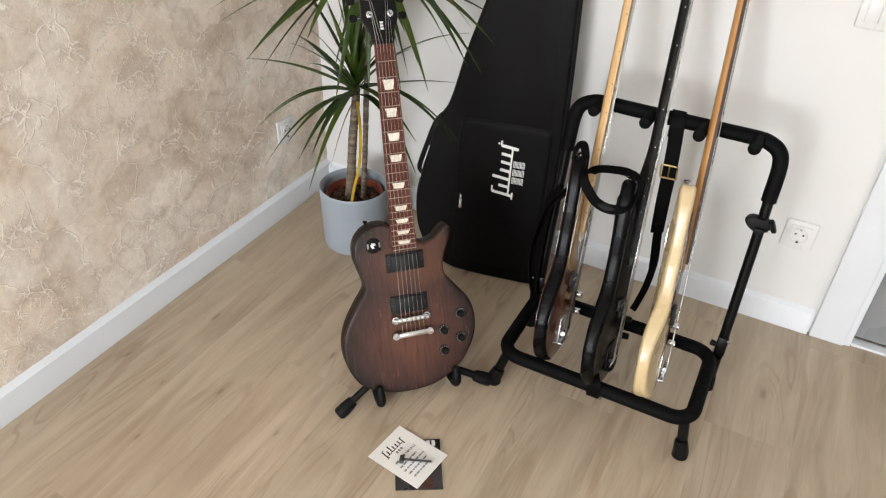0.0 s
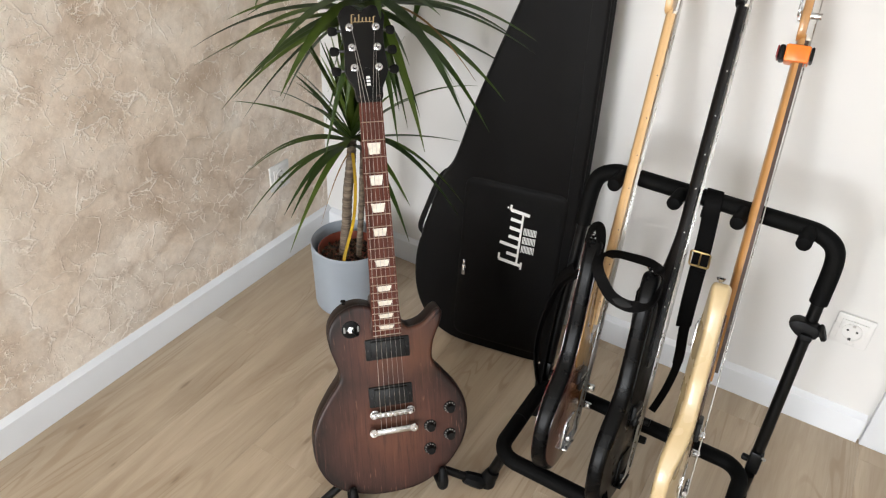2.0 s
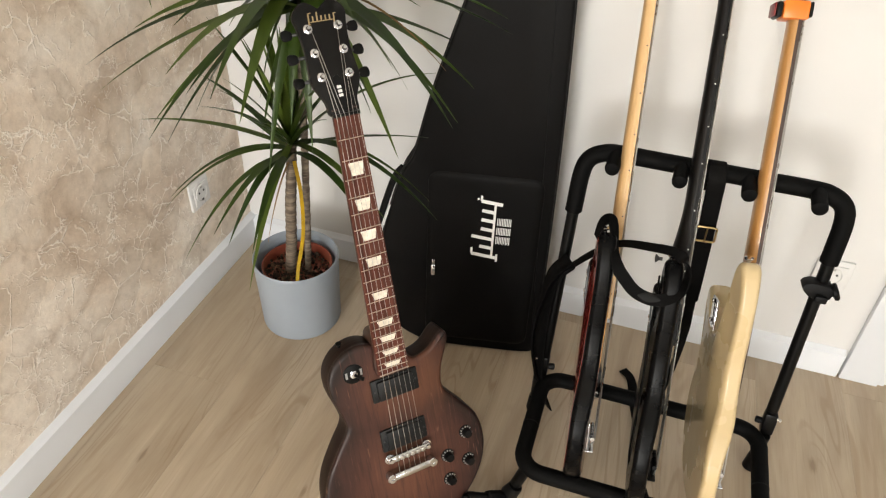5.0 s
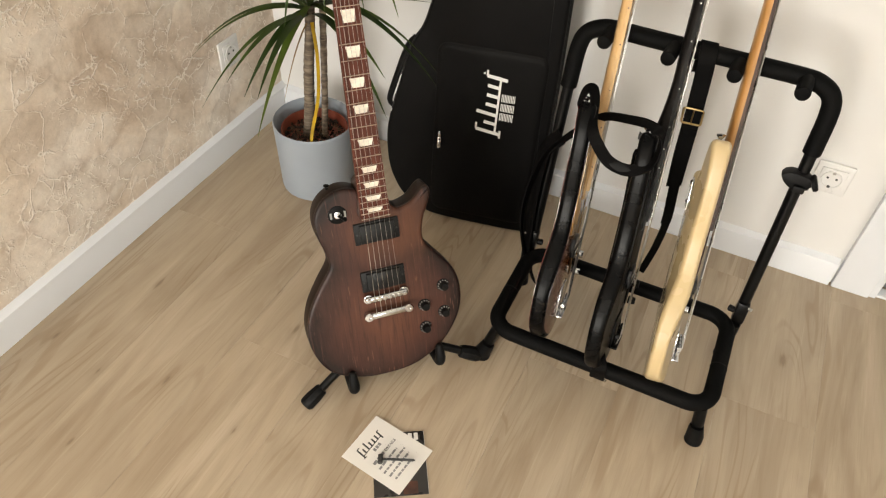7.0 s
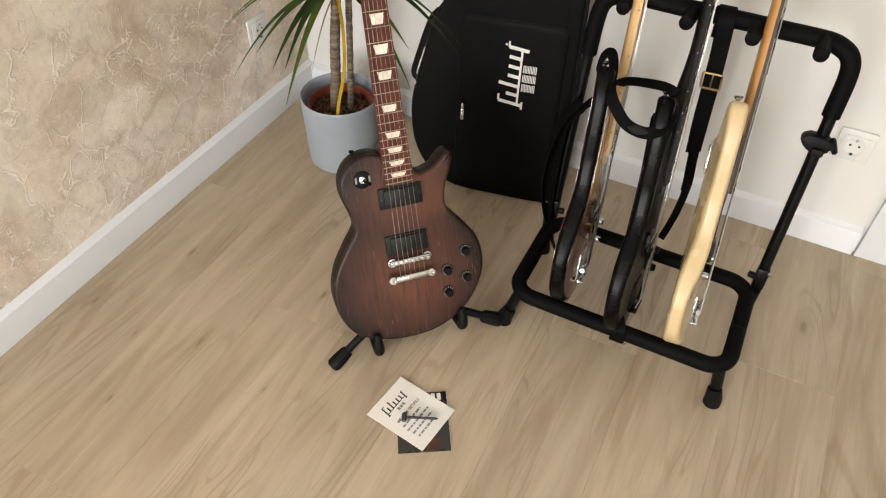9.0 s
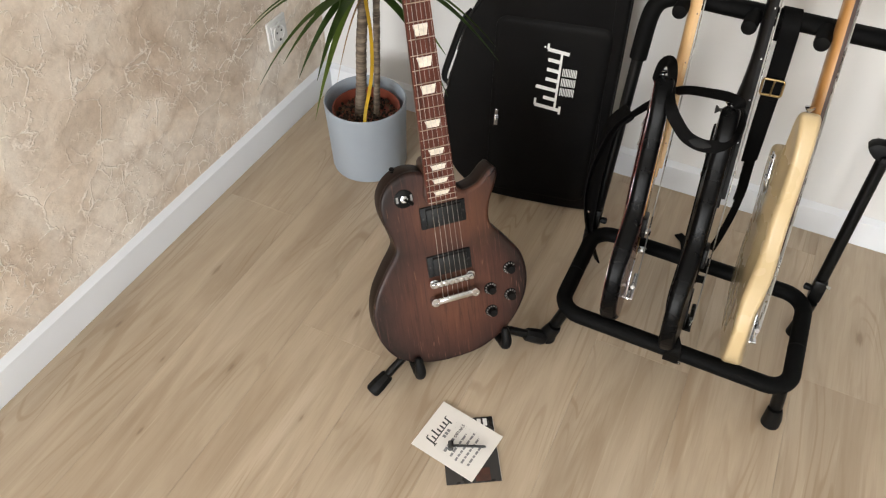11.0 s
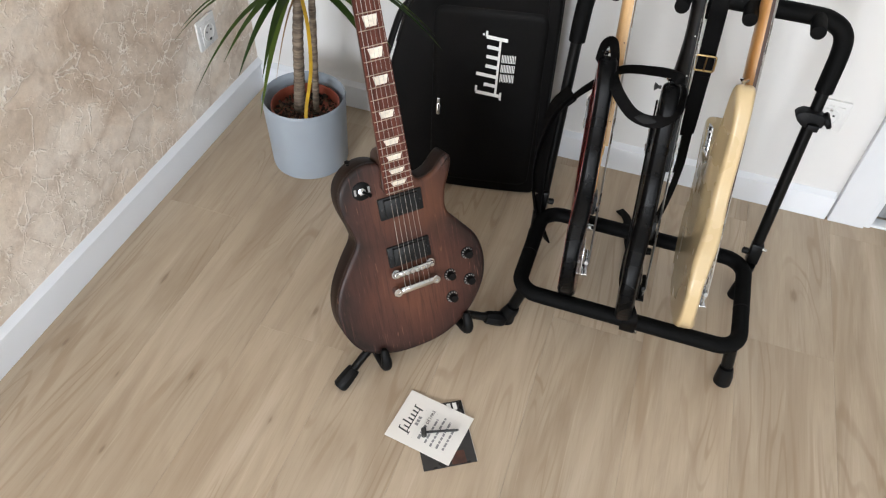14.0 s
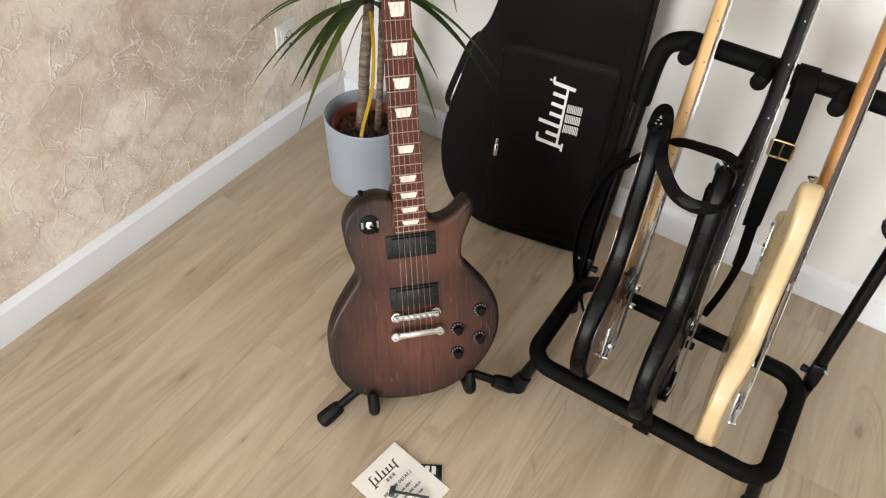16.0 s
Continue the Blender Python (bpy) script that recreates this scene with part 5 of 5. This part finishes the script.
strap("guitar_strap", "black narrow strap hanging beside the rack", ribbon(
    [(0.960, 1.975, 0.420), (0.930, 1.975, 0.370), (0.924, 1.965, 0.270), (0.928, 1.950, 0.180), (0.940, 1.925, 0.110), (0.975, 1.905, 0.050)], 0.036, 0.003, [(-0.6, -0.8, 0.2), (-0.6, -0.8, 0.2), (-0.6, -0.8, 0.1), (-0.6, -0.8, 0), (-0.7, -0.7, -0.1), (-0.7, -0.6, -0.3)]))
sc = strap("guitar_strap", "black leather strap with brass buckle hung over the top rail", ribbon(
    [(1.180, 2.068, 0.585), (1.180, 2.067, 0.640), (1.182, 2.045, 0.6605), (1.187, 2.024, 0.640), (1.191, 2.021, 0.590), (1.195, 2.014, 0.530), (1.199, 2.000, 0.450), (1.202, 1.992, 0.405), (1.204, 1.990, 0.372)], 0.032, 0.0036,
    [(0, 1, 0), (0, 1, 0.2), (0, 0, 1), (0.1, -1, 0.2), (0.1, -1, 0), (0.2, -1, 0), (0.3, -1, 0), (0.5, -1, 0), (0.6, -1, 0)]))
bk = frame_of(Vector((0.98, 0.1, 0.0)).normalized(), Vector((-0.06, -0.03, 1)).normalized(), Vector((0.1, -0.99, -0.03)).normalized(), Vector((1.1945, 2.0095, 0.527)))
buckle = part("buckle", tube([bk @ Vector(p) for p in rounded_rect(-0.0185, 0.0185, -0.0165, 0.0165, 0.002, 0.004, 3)], 0.0022, 8, closed=True), BRASS, sc, "brass frame buckle")
part("buckle_prong", tube([bk @ Vector(p) for p in ((0, -0.016, 0.004), (0, 0.0, 0.006), (0.001, 0.017, 0.0045))], 0.0016, 8), BRASS, buckle)
part("keeper", slab((-0.0155, -0.040, -0.003), (0.0155, -0.028, 0.0045), 0.001, bk), LEATHER, sc)
end_pts = [(1.203, 1.994, 0.400), (1.208, 1.996, 0.340), (1.212, 2.000, 0.295), (1.213, 2.004, 0.262)]
part("strap_tail", ribbon(end_pts, 0.022, 0.0035, (0.6, -1, 0)), LEATHER, sc, "leather strap end")
part("eyelet", lathe([(0.0022, 0.0), (0.0040, 0.0), (0.0040, 0.0012), (0.0022, 0.0012), (0.0022, 0.0)], 14, (0, 0, 0), along((1.2125, 1.9995, 0.276), (1.2225, 1.983, 0.276))), STEEL, sc)
part("strap_tail", ribbon([(1.206, 2.003, 0.330), (1.214, 1.998, 0.270), (1.211, 1.982, 0.215), (1.204, 1.958, 0.180), (1.198, 1.940, 0.160)], 0.023, 0.0032, (0.8, -0.6, 0.2)), LEATHER, sc, "curled leather strap end")
strap("guitar_strap", "black leather strap behind the black bass, trailing on the floor", ribbon(
    [M2 @ Vector((-0.090, 0.455, -0.0325)), M2 @ Vector((-0.05, 0.34, -0.0325)), M2 @ Vector((-0.05, 0.20, -0.0325)), M2 @ Vector((-0.03, 0.08, -0.0330)), (1.190, 1.800, 0.060), (1.180, 1.92, 0.022), (1.160, 2.02, 0.010), (1.145, 2.095, 0.0065), (1.122, 2.122, 0.0065)], 0.022, 0.0034,
    [(-1, 0, 0), (-1, 0, 0), (-1, 0, 0), (-1, 0, 0), (-0.5, -0.3, 0.8), (0, 0, 1), (0, 0, 1), (0, 0, 1), (0, 0, 1)]))
wrap = strap("guitar_strap", "black strap end wrapped round the front rail", ribbon(
    [M2 @ Vector((-0.070, 0.055, -0.018)), (1.190, 1.666, 0.138), (1.191, 1.6675, 0.110), (1.191, 1.676, 0.088), (1.191, 1.694, 0.087)], 0.030, 0.004, [(0, -1, 0.4), (0, -1, 0.5), (0, -1, 0), (0, -0.7, -0.7), (0, 0, -1)]))
part("rivet", lathe([(0.0, 0.0), (0.0042, 0.0), (0.0036, 0.003), (0.0, 0.0036)], 14, (0, 0, 0), along((1.208, 1.672, 0.096), (1.211, 1.645, 0.09))), CHROME, wrap)

# ---- soft guitar case ----
CX = Vector((1, 0.19, 0)).normalized()
CU = Vector((0.0, 0.105, 1.0)).normalized()
CN = CX.cross(CU).normalized()
CU = CN.cross(CX)
CASE_O = Vector((0.724, 2.105 - 0.105 * 0.36, 0.0))
CASE_M = frame_of(CX, CU, CN, CASE_O)
case = thing("guitar_case", "tall black canvas guitar case with white print standing against the wall", "guitar case", CASE_M)


def cpart(name, bm, mat, label="", par=None, smooth=45):
    return part(name, bm, mat, par or case, label, smooth, local=True)


CASE_SHAPE = [(-0.060, 0.004), (0.060, 0.002), (0.150, 0.004), (0.174, 0.012), (0.180, 0.040), (0.180, 0.20), (0.179, 0.40), (0.175, 0.60), (0.168, 0.80), (0.158, 1.00), (0.148, 1.10), (0.125, 1.135), (0.080, 1.140), (0.045, 1.12),
              (0.025, 1.06), (-0.030, 0.895), (-0.064, 0.79), (-0.102, 0.665), (-0.137, 0.525), (-0.168, 0.460), (-0.208, 0.300), (-0.220, 0.210), (-0.208, 0.120), (-0.170, 0.050), (-0.115, 0.014)]
case_out = smooth_outline(CASE_SHAPE, 6)
cpart("shell", layered(case_out, [(0.009, 0.0), (0.004, -0.001), (0.0012, -0.004), (0.0, -0.009), (0.0, -0.020), (0.0, -0.094), (0.0015, -0.102), (0.008, -0.108)]), CANVAS, "black woven shell")
for z in (-0.016, -0.060):
    cpart("piping", tube([(x, y, z) for x, y in offset_outline(case_out, -0.0006)], 0.0026, 6, closed=True), BLACK_FINISH)
zip_line = [(x, y, -0.040) for x, y in offset_outline(case_out, -0.0004)]
cpart("zip", tube(zip_line, 0.0018, 5, closed=True), BLACK_PLASTIC)
pocket = [(x, y) for x, y, z in rounded_rect(-0.105, 0.158, 0.026, 0.492, 0, 0.03, 6)]
pocket = ccw([(x * (1 - 0.0) + (0.03 * (0.25 - y) if x < 0 and y < 0.25 else 0), y) for x, y in pocket])
pk = cpart("pocket", layered(pocket, [(0.022, 0.0050), (0.014, 0.0045), (0.006, 0.0026), (0.0, -0.002)]), CANVAS, "raised front pocket")
pz = [(x, y, 0.0006) for x, y in offset_outline(pocket, 0.0036)]
cpart("pocket_seam", tube(pz, 0.0007, 5, closed=True), BLACK_PLASTIC, "", pk)
zp = cpart("zip_slider", slab((-0.086, 0.247, 0.003), (-0.079, 0.262, 0.009), 0.0015), CHROME)
cpart("zip_pull", slab((-0.0875, 0.216, 0.0048), (-0.0780, 0.246, 0.0078), 0.0022), CHROME, "worn silver zip pull", zp)
MARK = Matrix.Translation((0.052, 0.276, 0.0054)) @ Matrix.Rotation(radians(90), 4, "Z")
script_mark(CASE_M @ MARK, 0.156, 0.050, WHITE_PRINT, pk, "white printed mark")
cpart("print", lathe([(0.0, 0.0), (0.0024, 0.0), (0.0024, 0.0006), (0.0, 0.0006)], 16, (0.012, 0.432, 0.0050)), WHITE_PRINT, "", pk)
for k in range(9):
    cpart("print", slab((0.0575 + 0.0037 * k, 0.321 if k % 2 else 0.319, 0.0046), (0.0595 + 0.0037 * k, 0.339, 0.0054)), WHITE_PRINT, "", pk)
    cpart("print", slab((0.0575 + 0.0037 * k, 0.344, 0.0046), (0.0595 + 0.0037 * k, 0.363, 0.0054)), WHITE_PRINT, "", pk)
    cpart("print", slab((0.0575 + 0.0037 * k, 0.368, 0.0046), (0.0595 + 0.0037 * k, 0.387, 0.0054)), WHITE_PRINT, "", pk)
cpart("handle", tube(curve_pts([(-0.166, 0.47, -0.04), (-0.186, 0.440, -0.04), (-0.211, 0.36, -0.04), (-0.226, 0.30, -0.04), (-0.212, 0.280, -0.04)], 6), 0.0095, 10, flat=0.6), RUBBER, "black padded carry handle")
# two short white lines beside the handle
for a, b in (((-0.205, 0.330), (-0.190, 0.385)), ((-0.213, 0.283), (-0.211, 0.290))):
    cpart("stitching", tube([(*a, -0.012), (*b, -0.011)], 0.0016, 6), WHITE_PRINT, "short white line by the handle")

# ---- plant ----
PC = Vector((0.291, 2.040, 0.0))
pot = thing("plant_pot", "blue-grey ceramic cachepot on the floor", "plant pot", Matrix.Translation(PC))
part("pot_shell", lathe([(0.0, 0.004), (0.070, 0.002), (0.094, 0.0), (0.0985, 0.003), (0.0998, 0.009), (0.1020, 0.10), (0.1052, 0.192), (0.0982, 0.19), (0.0860, 0.03), (0.0, 0.026)], 72, PC), POT_GREY, pot)
part("rim", lathe([(0.1052, 0.1918), (0.1058, 0.1985), (0.1032, 0.2025), (0.1002, 0.1985), (0.0982, 0.1898)], 72, PC), POT_GREY, pot, "rounded rim")
inner = thing("nursery_pot", "brown terracotta plastic nursery pot inside the cachepot", "plant pot", Matrix.Translation(PC + Vector((0, 0, 0.03))))
part("pot_shell", lathe([(0.0, 0.034), (0.060, 0.030), (0.0845, 0.172), (0.0868, 0.1735), (0.0868, 0.180), (0.0838, 0.181), (0.0825, 0.176), (0.0805, 0.150), (0.0, 0.148)], 56, PC + Vector((0.004, -0.004, 0))), TERRACOTTA, inner)
random.seed(11)
bm = bmesh.new()
for k in range(520):
    a, rr = random.uniform(0, 2 * math.pi), 0.078 * math.sqrt(random.random())
    s = random.uniform(0.002, 0.0065)
    bmesh.ops.create_icosphere(bm, subdivisions=1, radius=s, matrix=Matrix.Translation(PC + Vector((0.004 + rr * math.cos(a), -0.004 + rr * math.sin(a), 0.153 + random.uniform(0, 0.006)))) @ Euler((a, a * 3, a * 7)).to_matrix().to_4x4() @ Matrix.Diagonal((1, random.uniform(0.5, 1), random.uniform(0.4, 0.9), 1)))
solo("soil", bm, SOIL, "dark crumbly potting soil with bark pieces", "soil", "stuff", smooth=None)

plant = thing("dracaena_plant", "tall dracaena with two trunks and long narrow drooping leaves", "plant", Matrix.Translation((0.30, 2.035, 0.155)))
C1, C2 = Vector((0.318, 2.032, 0.505)), Vector((0.372, 2.035, 0.845))


def trunk(ctrl, r0, r1):
    pts = curve_pts(ctrl, 14)
    n = len(pts)
    rs = [(r0 + (r1 - r0) * i / (n - 1)) * (1 + 0.06 * math.sin(i * 2.1) + random.uniform(-0.03, 0.03)) for i in range(n)]
    return part("trunk", tube(pts, rs, 14), BARK, plant, "grey-brown ringed trunk")


trunk([(0.278, 2.030, 0.150), (0.288, 2.034, 0.25), (0.300, 2.030, 0.36), (0.311, 2.032, 0.45), C1 + Vector((0, 0, 0.02))], 0.0142, 0.0115)
trunk([(0.318, 2.046, 0.150), (0.326, 2.052, 0.30), (0.338, 2.050, 0.48), (0.356, 2.040, 0.68), C2], 0.0082, 0.0085)


def leaf(origin, azimuth, reach, drop, arch, width, mat=LEAF, twist=0.0, name="leaf"):
    """A strap leaf: reaches out by reach and up or down by drop, bowed upward by arch of its length, folded along its midrib."""
    steps = 14
    o = Vector(origin)
    out = Vector((math.cos(azimuth), math.sin(azimuth), 0))
    side0 = Vector((-math.sin(azimuth), math.cos(azimuth), 0))
    tip = o + out * reach + Vector((0, 0, drop))
    size = math.hypot(reach, drop)
    ctrl = o.lerp(tip, 0.48) + Vector((0, 0, 2 * arch * size))
    bm, rows = bmesh.new(), []
    for i in range(steps + 1):
        t = i / steps
        q = o * (1 - t) ** 2 + ctrl * (2 * t * (1 - t)) + tip * t ** 2
        d = ((ctrl - o) * (1 - t) + (tip - ctrl) * t).normalized()
        side = (side0 + out * (twist * t) + Vector((0, 0, 0.5 * twist * t))).normalized()
        nrm = side.cross(d).normalized()
        if nrm.z < 0:
            nrm = -nrm
        w = width * (0.55 + 0.45 * min(1, t / 0.18)) * max(0.0, 1 - max(0.0, (t - 0.3) / 0.7) ** 1.5) * 0.5 + 0.0003
        q.x, q.y = max(q.x, 0.006 + w * 0.4), min(q.y, 2.288 - w * 0.4)
        rows.append([bm.verts.new(q - side * w + nrm * w * 0.35), bm.verts.new(q - nrm * 0.0002), bm.verts.new(q + side * w + nrm * w * 0.35)])
    for a, b in zip(rows, rows[1:]):
        for k in range(2):
            bm.faces.new((a[k], a[k + 1], b[k + 1], b[k]))
    bmesh.ops.solidify(bm, geom=list(bm.faces), thickness=0.0006)
    return part(name, bm, mat, plant, smooth=60)


# long outer leaves: azimuth, reach, rise of the tip, bow
LOWER = [(-158, 0.309, 0.071, 0.07), (-81, 0.306, -0.161, 0.10), (-112, 0.302, -0.120, 0.17), (-105, 0.213, -0.137, 0.14), (-142, 0.283, -0.097, 0.16), (-149, 0.275, -0.100, 0.16),
         (-96, 0.281, -0.039, 0.12), (-75, 0.342, -0.010, 0.12), (-5, 0.326, 0.107, 0.04), (4, 0.316, -0.090, 0.17), (-16, 0.389, -0.040, 0.15), (-30, 0.329, -0.020, 0.10), (-32, 0.352, -0.072, 0.16),
         (8, 0.321, 0.200, 0.10), (159, 0.300, 0.084, 0.06), (154, 0.300, -0.005, 0.10)]
UPPER = [(-128, 0.314, -0.159, 0.10), (-150, 0.408, -0.103, 0.10), (-130, 0.295, -0.225, 0.12), (176, 0.304, -0.290, 0.14), (-76, 0.416, -0.056, 0.12), (-81, 0.420, -0.019, 0.12), (-90, 0.418, 0.044, 0.10),
         (-31, 0.296, -0.234, 0.12), (-25, 0.396, -0.141, 0.14), (2, 0.317, -0.204, 0.15), (4, 0.343, -0.119, 0.13), (3, 0.400, -0.008, 0.10), (-112, 0.36, -0.14, 0.12), (-50, 0.36, -0.17, 0.14)]
random.seed(5)
golden = 2.39996
base1, base2 = Vector((0.318, 2.032, 0.515)), Vector((0.372, 2.035, 0.860))
for az, reach, drop, bow in LOWER:
    leaf(base1 + Vector((0, 0, random.uniform(-0.020, 0.012))), radians(az), reach, drop, bow, random.uniform(0.015, 0.020), twist=random.uniform(-0.3, 0.3))
for az, reach, drop, bow in UPPER:
    leaf(base2 + Vector((0, 0, random.uniform(-0.030, 0.015))), radians(az), reach, drop, bow, random.uniform(0.023, 0.031), twist=random.uniform(-0.3, 0.3))
# the steep young leaves in the middle of each crown, and the rest of the upper one
for k in range(30):
    t = k / 29
    steep = radians(84 - 46 * t + random.uniform(-8, 8))
    size = random.uniform(0.16, 0.30)
    leaf(base1 + Vector((0, 0, 0.05 - 0.05 * t)), k * golden + random.uniform(-0.2, 0.2), size * math.cos(steep), size * math.sin(steep), 0.03 + 0.05 * t, random.uniform(0.013, 0.019), twist=random.uniform(-0.3, 0.3))
for k in range(44):
    t = k / 43
    steep = radians(82 - 104 * t + random.uniform(-9, 9))
    size = random.uniform(0.30, 0.43)
    leaf(base2 + Vector((0, 0, 0.065 - 0.09 * t)), k * golden + random.uniform(-0.2, 0.2), size * math.cos(steep), size * math.sin(steep), random.uniform(0.06, 0.14), random.uniform(0.022, 0.031), twist=random.uniform(-0.3, 0.3))
for k in range(14):
    steep = radians(random.uniform(-68, -28))
    size = random.uniform(0.22, 0.34)
    leaf(base2 + Vector((0, 0, random.uniform(-0.04, 0.0))), radians(-150 + 300 * k / 14) + random.uniform(-0.15, 0.15), size * math.cos(steep), size * math.sin(steep), random.uniform(0.12, 0.20), random.uniform(0.020, 0.028), twist=random.uniform(-0.3, 0.3))
part("dry_leaf", ribbon([(0.328, 2.020, 0.49), (0.343, 2.008, 0.41), (0.345, 1.994, 0.31), (0.337, 1.968, 0.225), (0.340, 1.950, 0.185)], 0.0085, 0.0012, (0.3, -1, 0.2)), DRY_LEAF, plant, "yellow dry hanging leaf")
leaf(base2, radians(-11), 0.317, -0.079, 0.15, 0.009, TAN_LEAF, name="dry_leaf")
leaf(base1 + Vector((0, 0, -0.02)), radians(-110), 0.10, -0.19, 0.12, 0.0045, TAN_LEAF, name="dry_leaf")

# ---- papers on the floor ----
z0 = 0.0012
man_c, man_a = Vector((0.8995, 1.3685, 0)), math.atan2(1.337 - 1.283, 0.966 - 0.877)
MAN = Matrix.Translation((man_c.x, man_c.y, 0.0006)) @ Matrix.Rotation(man_a, 4, "Z")
manual = thing("booklet", "small black glossy booklet lying on the floor", "booklet", MAN)
part("cover", slab((-0.052, -0.068, 0.0), (0.052, 0.068, 0.0028), 0.0006, MAN), DARK_PAPER, manual)
part("pages", slab((-0.0512, -0.0672, 0.0006), (0.0526, 0.0672, 0.0022), 0.0, MAN), PAPER, manual)
part("print", slab((0.004, -0.066, 0.0029), (0.032, -0.040, 0.0032), 0, MAN), ORANGE_PRINT, manual, "orange-brown picture patch")
for k in range(4):
    part("print", slab((-0.004 + 0.012 * k, 0.048, 0.0029), (0.004 + 0.012 * k, 0.064, 0.0032), 0, MAN), WHITE_PRINT, manual)
c_t, c_l, c_b, c_r = Vector((0.808, 1.440)), Vector((0.791, 1.329)), Vector((0.929, 1.310)), Vector((0.948, 1.419))
cc = (c_t + c_l + c_b + c_r) / 4
ca = math.atan2((c_b - c_l).y + (c_r - c_t).y, (c_b - c_l).x + (c_r - c_t).x)
CARD = Matrix.Translation((cc.x, cc.y, 0.0040)) @ Matrix.Rotation(ca, 4, "Z")
card = thing("card", "white printed card lying across the booklet", "card", CARD)
CW, CH = 0.070, 0.0565
part("sheet", slab((-CW, -CH, 0.0), (CW, CH, 0.0009), 0.0, CARD), PAPER, card)
UPRIGHT = Matrix.Rotation(radians(90), 4, "Z")
script_mark(CARD @ Matrix.Translation((-0.034, -0.034, 0.0009)) @ UPRIGHT, 0.062, 0.020, BLACK_PRINT, card, "black printed mark")
for k in range(3):
    part("print", slab((-0.0285, -0.010 + 0.0075 * k, 0.0009), (-0.0215, -0.0045 + 0.0075 * k, 0.0012), 0, CARD), GREY_PRINT, card)
lettering("DETAILS", 0.0062, CARD @ Matrix.Translation((-0.004, 0.002, 0.0011)) @ UPRIGHT, BLACK_PRINT, card)
for a, b in ((-0.034, -0.024), (-0.021, -0.002)):
    part("print", slab((-0.0100, a, 0.0009), (-0.0040, b, 0.0012), 0, CARD), GREY_PRINT, card)
for k, (a, b) in enumerate(((-0.036, 0.020), (-0.038, 0.030), (-0.036, 0.026), (-0.034, 0.014))):
    x = 0.006 + 0.0125 * k
    y = a
    random.seed(40 + k)
    while y < b:
        w = random.uniform(0.005, 0.012)
        part("print", slab((x, y, 0.0009), (x + 0.0042, min(b, y + w), 0.0012), 0, CARD), GREY_PRINT, card)
        y += w + 0.0022
# truss rod wrench in a clear bag
key = thing("truss_rod_wrench", "dark steel T-handle wrench on the card", "wrench", Matrix.Translation((0.862, 1.356, 0.005)))
K0, K1 = Vector((0.864, 1.3555, 0.0105)), Vector((0.926, 1.3835, 0.0105))
kd = (K1 - K0).normalized()
ks = Vector((-kd.y, kd.x, 0))
part("shaft", tube([K0, K1 - kd * 0.004, K1], [0.0028, 0.0026, 0.0012], 8), KEY_STEEL, key)
part("socket_head", tube([K0 - ks * 0.0085, K0 + ks * 0.0085], 0.0052, 12), KEY_STEEL, key)
bag = thing("plastic_bag", "small clear plastic bag round the wrench", "bag", CARD)
bm = bmesh.new()
nx, ny = 16, 12
noise.seed_set(3)
grid = [[bm.verts.new((CARD @ Vector((-0.022 + 0.075 * i / nx, -0.040 + 0.075 * j / ny, 0.0125 + 0.0035 * noise.noise((i * 0.5, j * 0.5, 0)) - 0.010 * max(abs(2 * i / nx - 1), abs(2 * j / ny - 1)) ** 3)))) for j in range(ny + 1)] for i in range(nx + 1)]
for i in range(nx):
    for j in range(ny):
        bm.faces.new((grid[i][j], grid[i + 1][j], grid[i + 1][j + 1], grid[i][j + 1]))
bag_ob = part("film", bm, CLEAR, bag)
bag_ob.visible_shadow = False

# ---- floor planks ----
floor = structure("floor", slab((WALL_L - 0.2, FRONT - 0.2, -0.1), (RIGHT + 0.2, WALL_B + 0.2, -0.008)), OAK, "light oak laminate planks running toward the white wall", "floor")
PW, PL = 0.2005, 1.285
joints = {-1: 0.90, 0: 1.758, 1: 0.93, 2: 1.483, 3: 0.95, 4: 0.97, 5: 1.73, 6: 0.92, 7: 1.823, 8: 0.95, 9: 0.91}
random.seed(21)
plank_meshes = {}


def plank_mesh(w, n):
    key_ = (round(w, 4), round(n, 4))
    if key_ not in plank_meshes:
        b, t, c = -0.008, 0.0, 0.00045
        bm = bmesh.new()
        lv = [[bm.verts.new((x * (w / 2 - i), y * (n / 2 - i), z)) for x, y in ((-1, -1), (1, -1), (1, 1), (-1, 1))] for i, z in ((0.0001, b), (0.0001, t - c), (c, t))]
        for p, q in zip(lv, lv[1:]):
            for k in range(4):
                bm.faces.new((p[k], p[(k + 1) % 4], q[(k + 1) % 4], q[k]))
        bm.faces.new(lv[-1])
        plank_meshes[key_] = mesh_of(bm, "plank", OAK)
    return plank_meshes[key_]


for col in range(-1, 22):
    x0 = 0.035 + PW * col
    y = joints.get(col, random.uniform(1.0, 2.2))
    while y > FRONT - 0.15:
        y -= PL
    while y < WALL_B + 0.15:
        a, b = max(y, FRONT - 0.15), min(y + PL, WALL_B + 0.15)
        if b - a > 0.02:
            ob = new("plank", plank_mesh(PW, b - a))
            ob.parent = floor
            ob.location = (x0 + PW / 2, (a + b) / 2, 0)
        y += PL
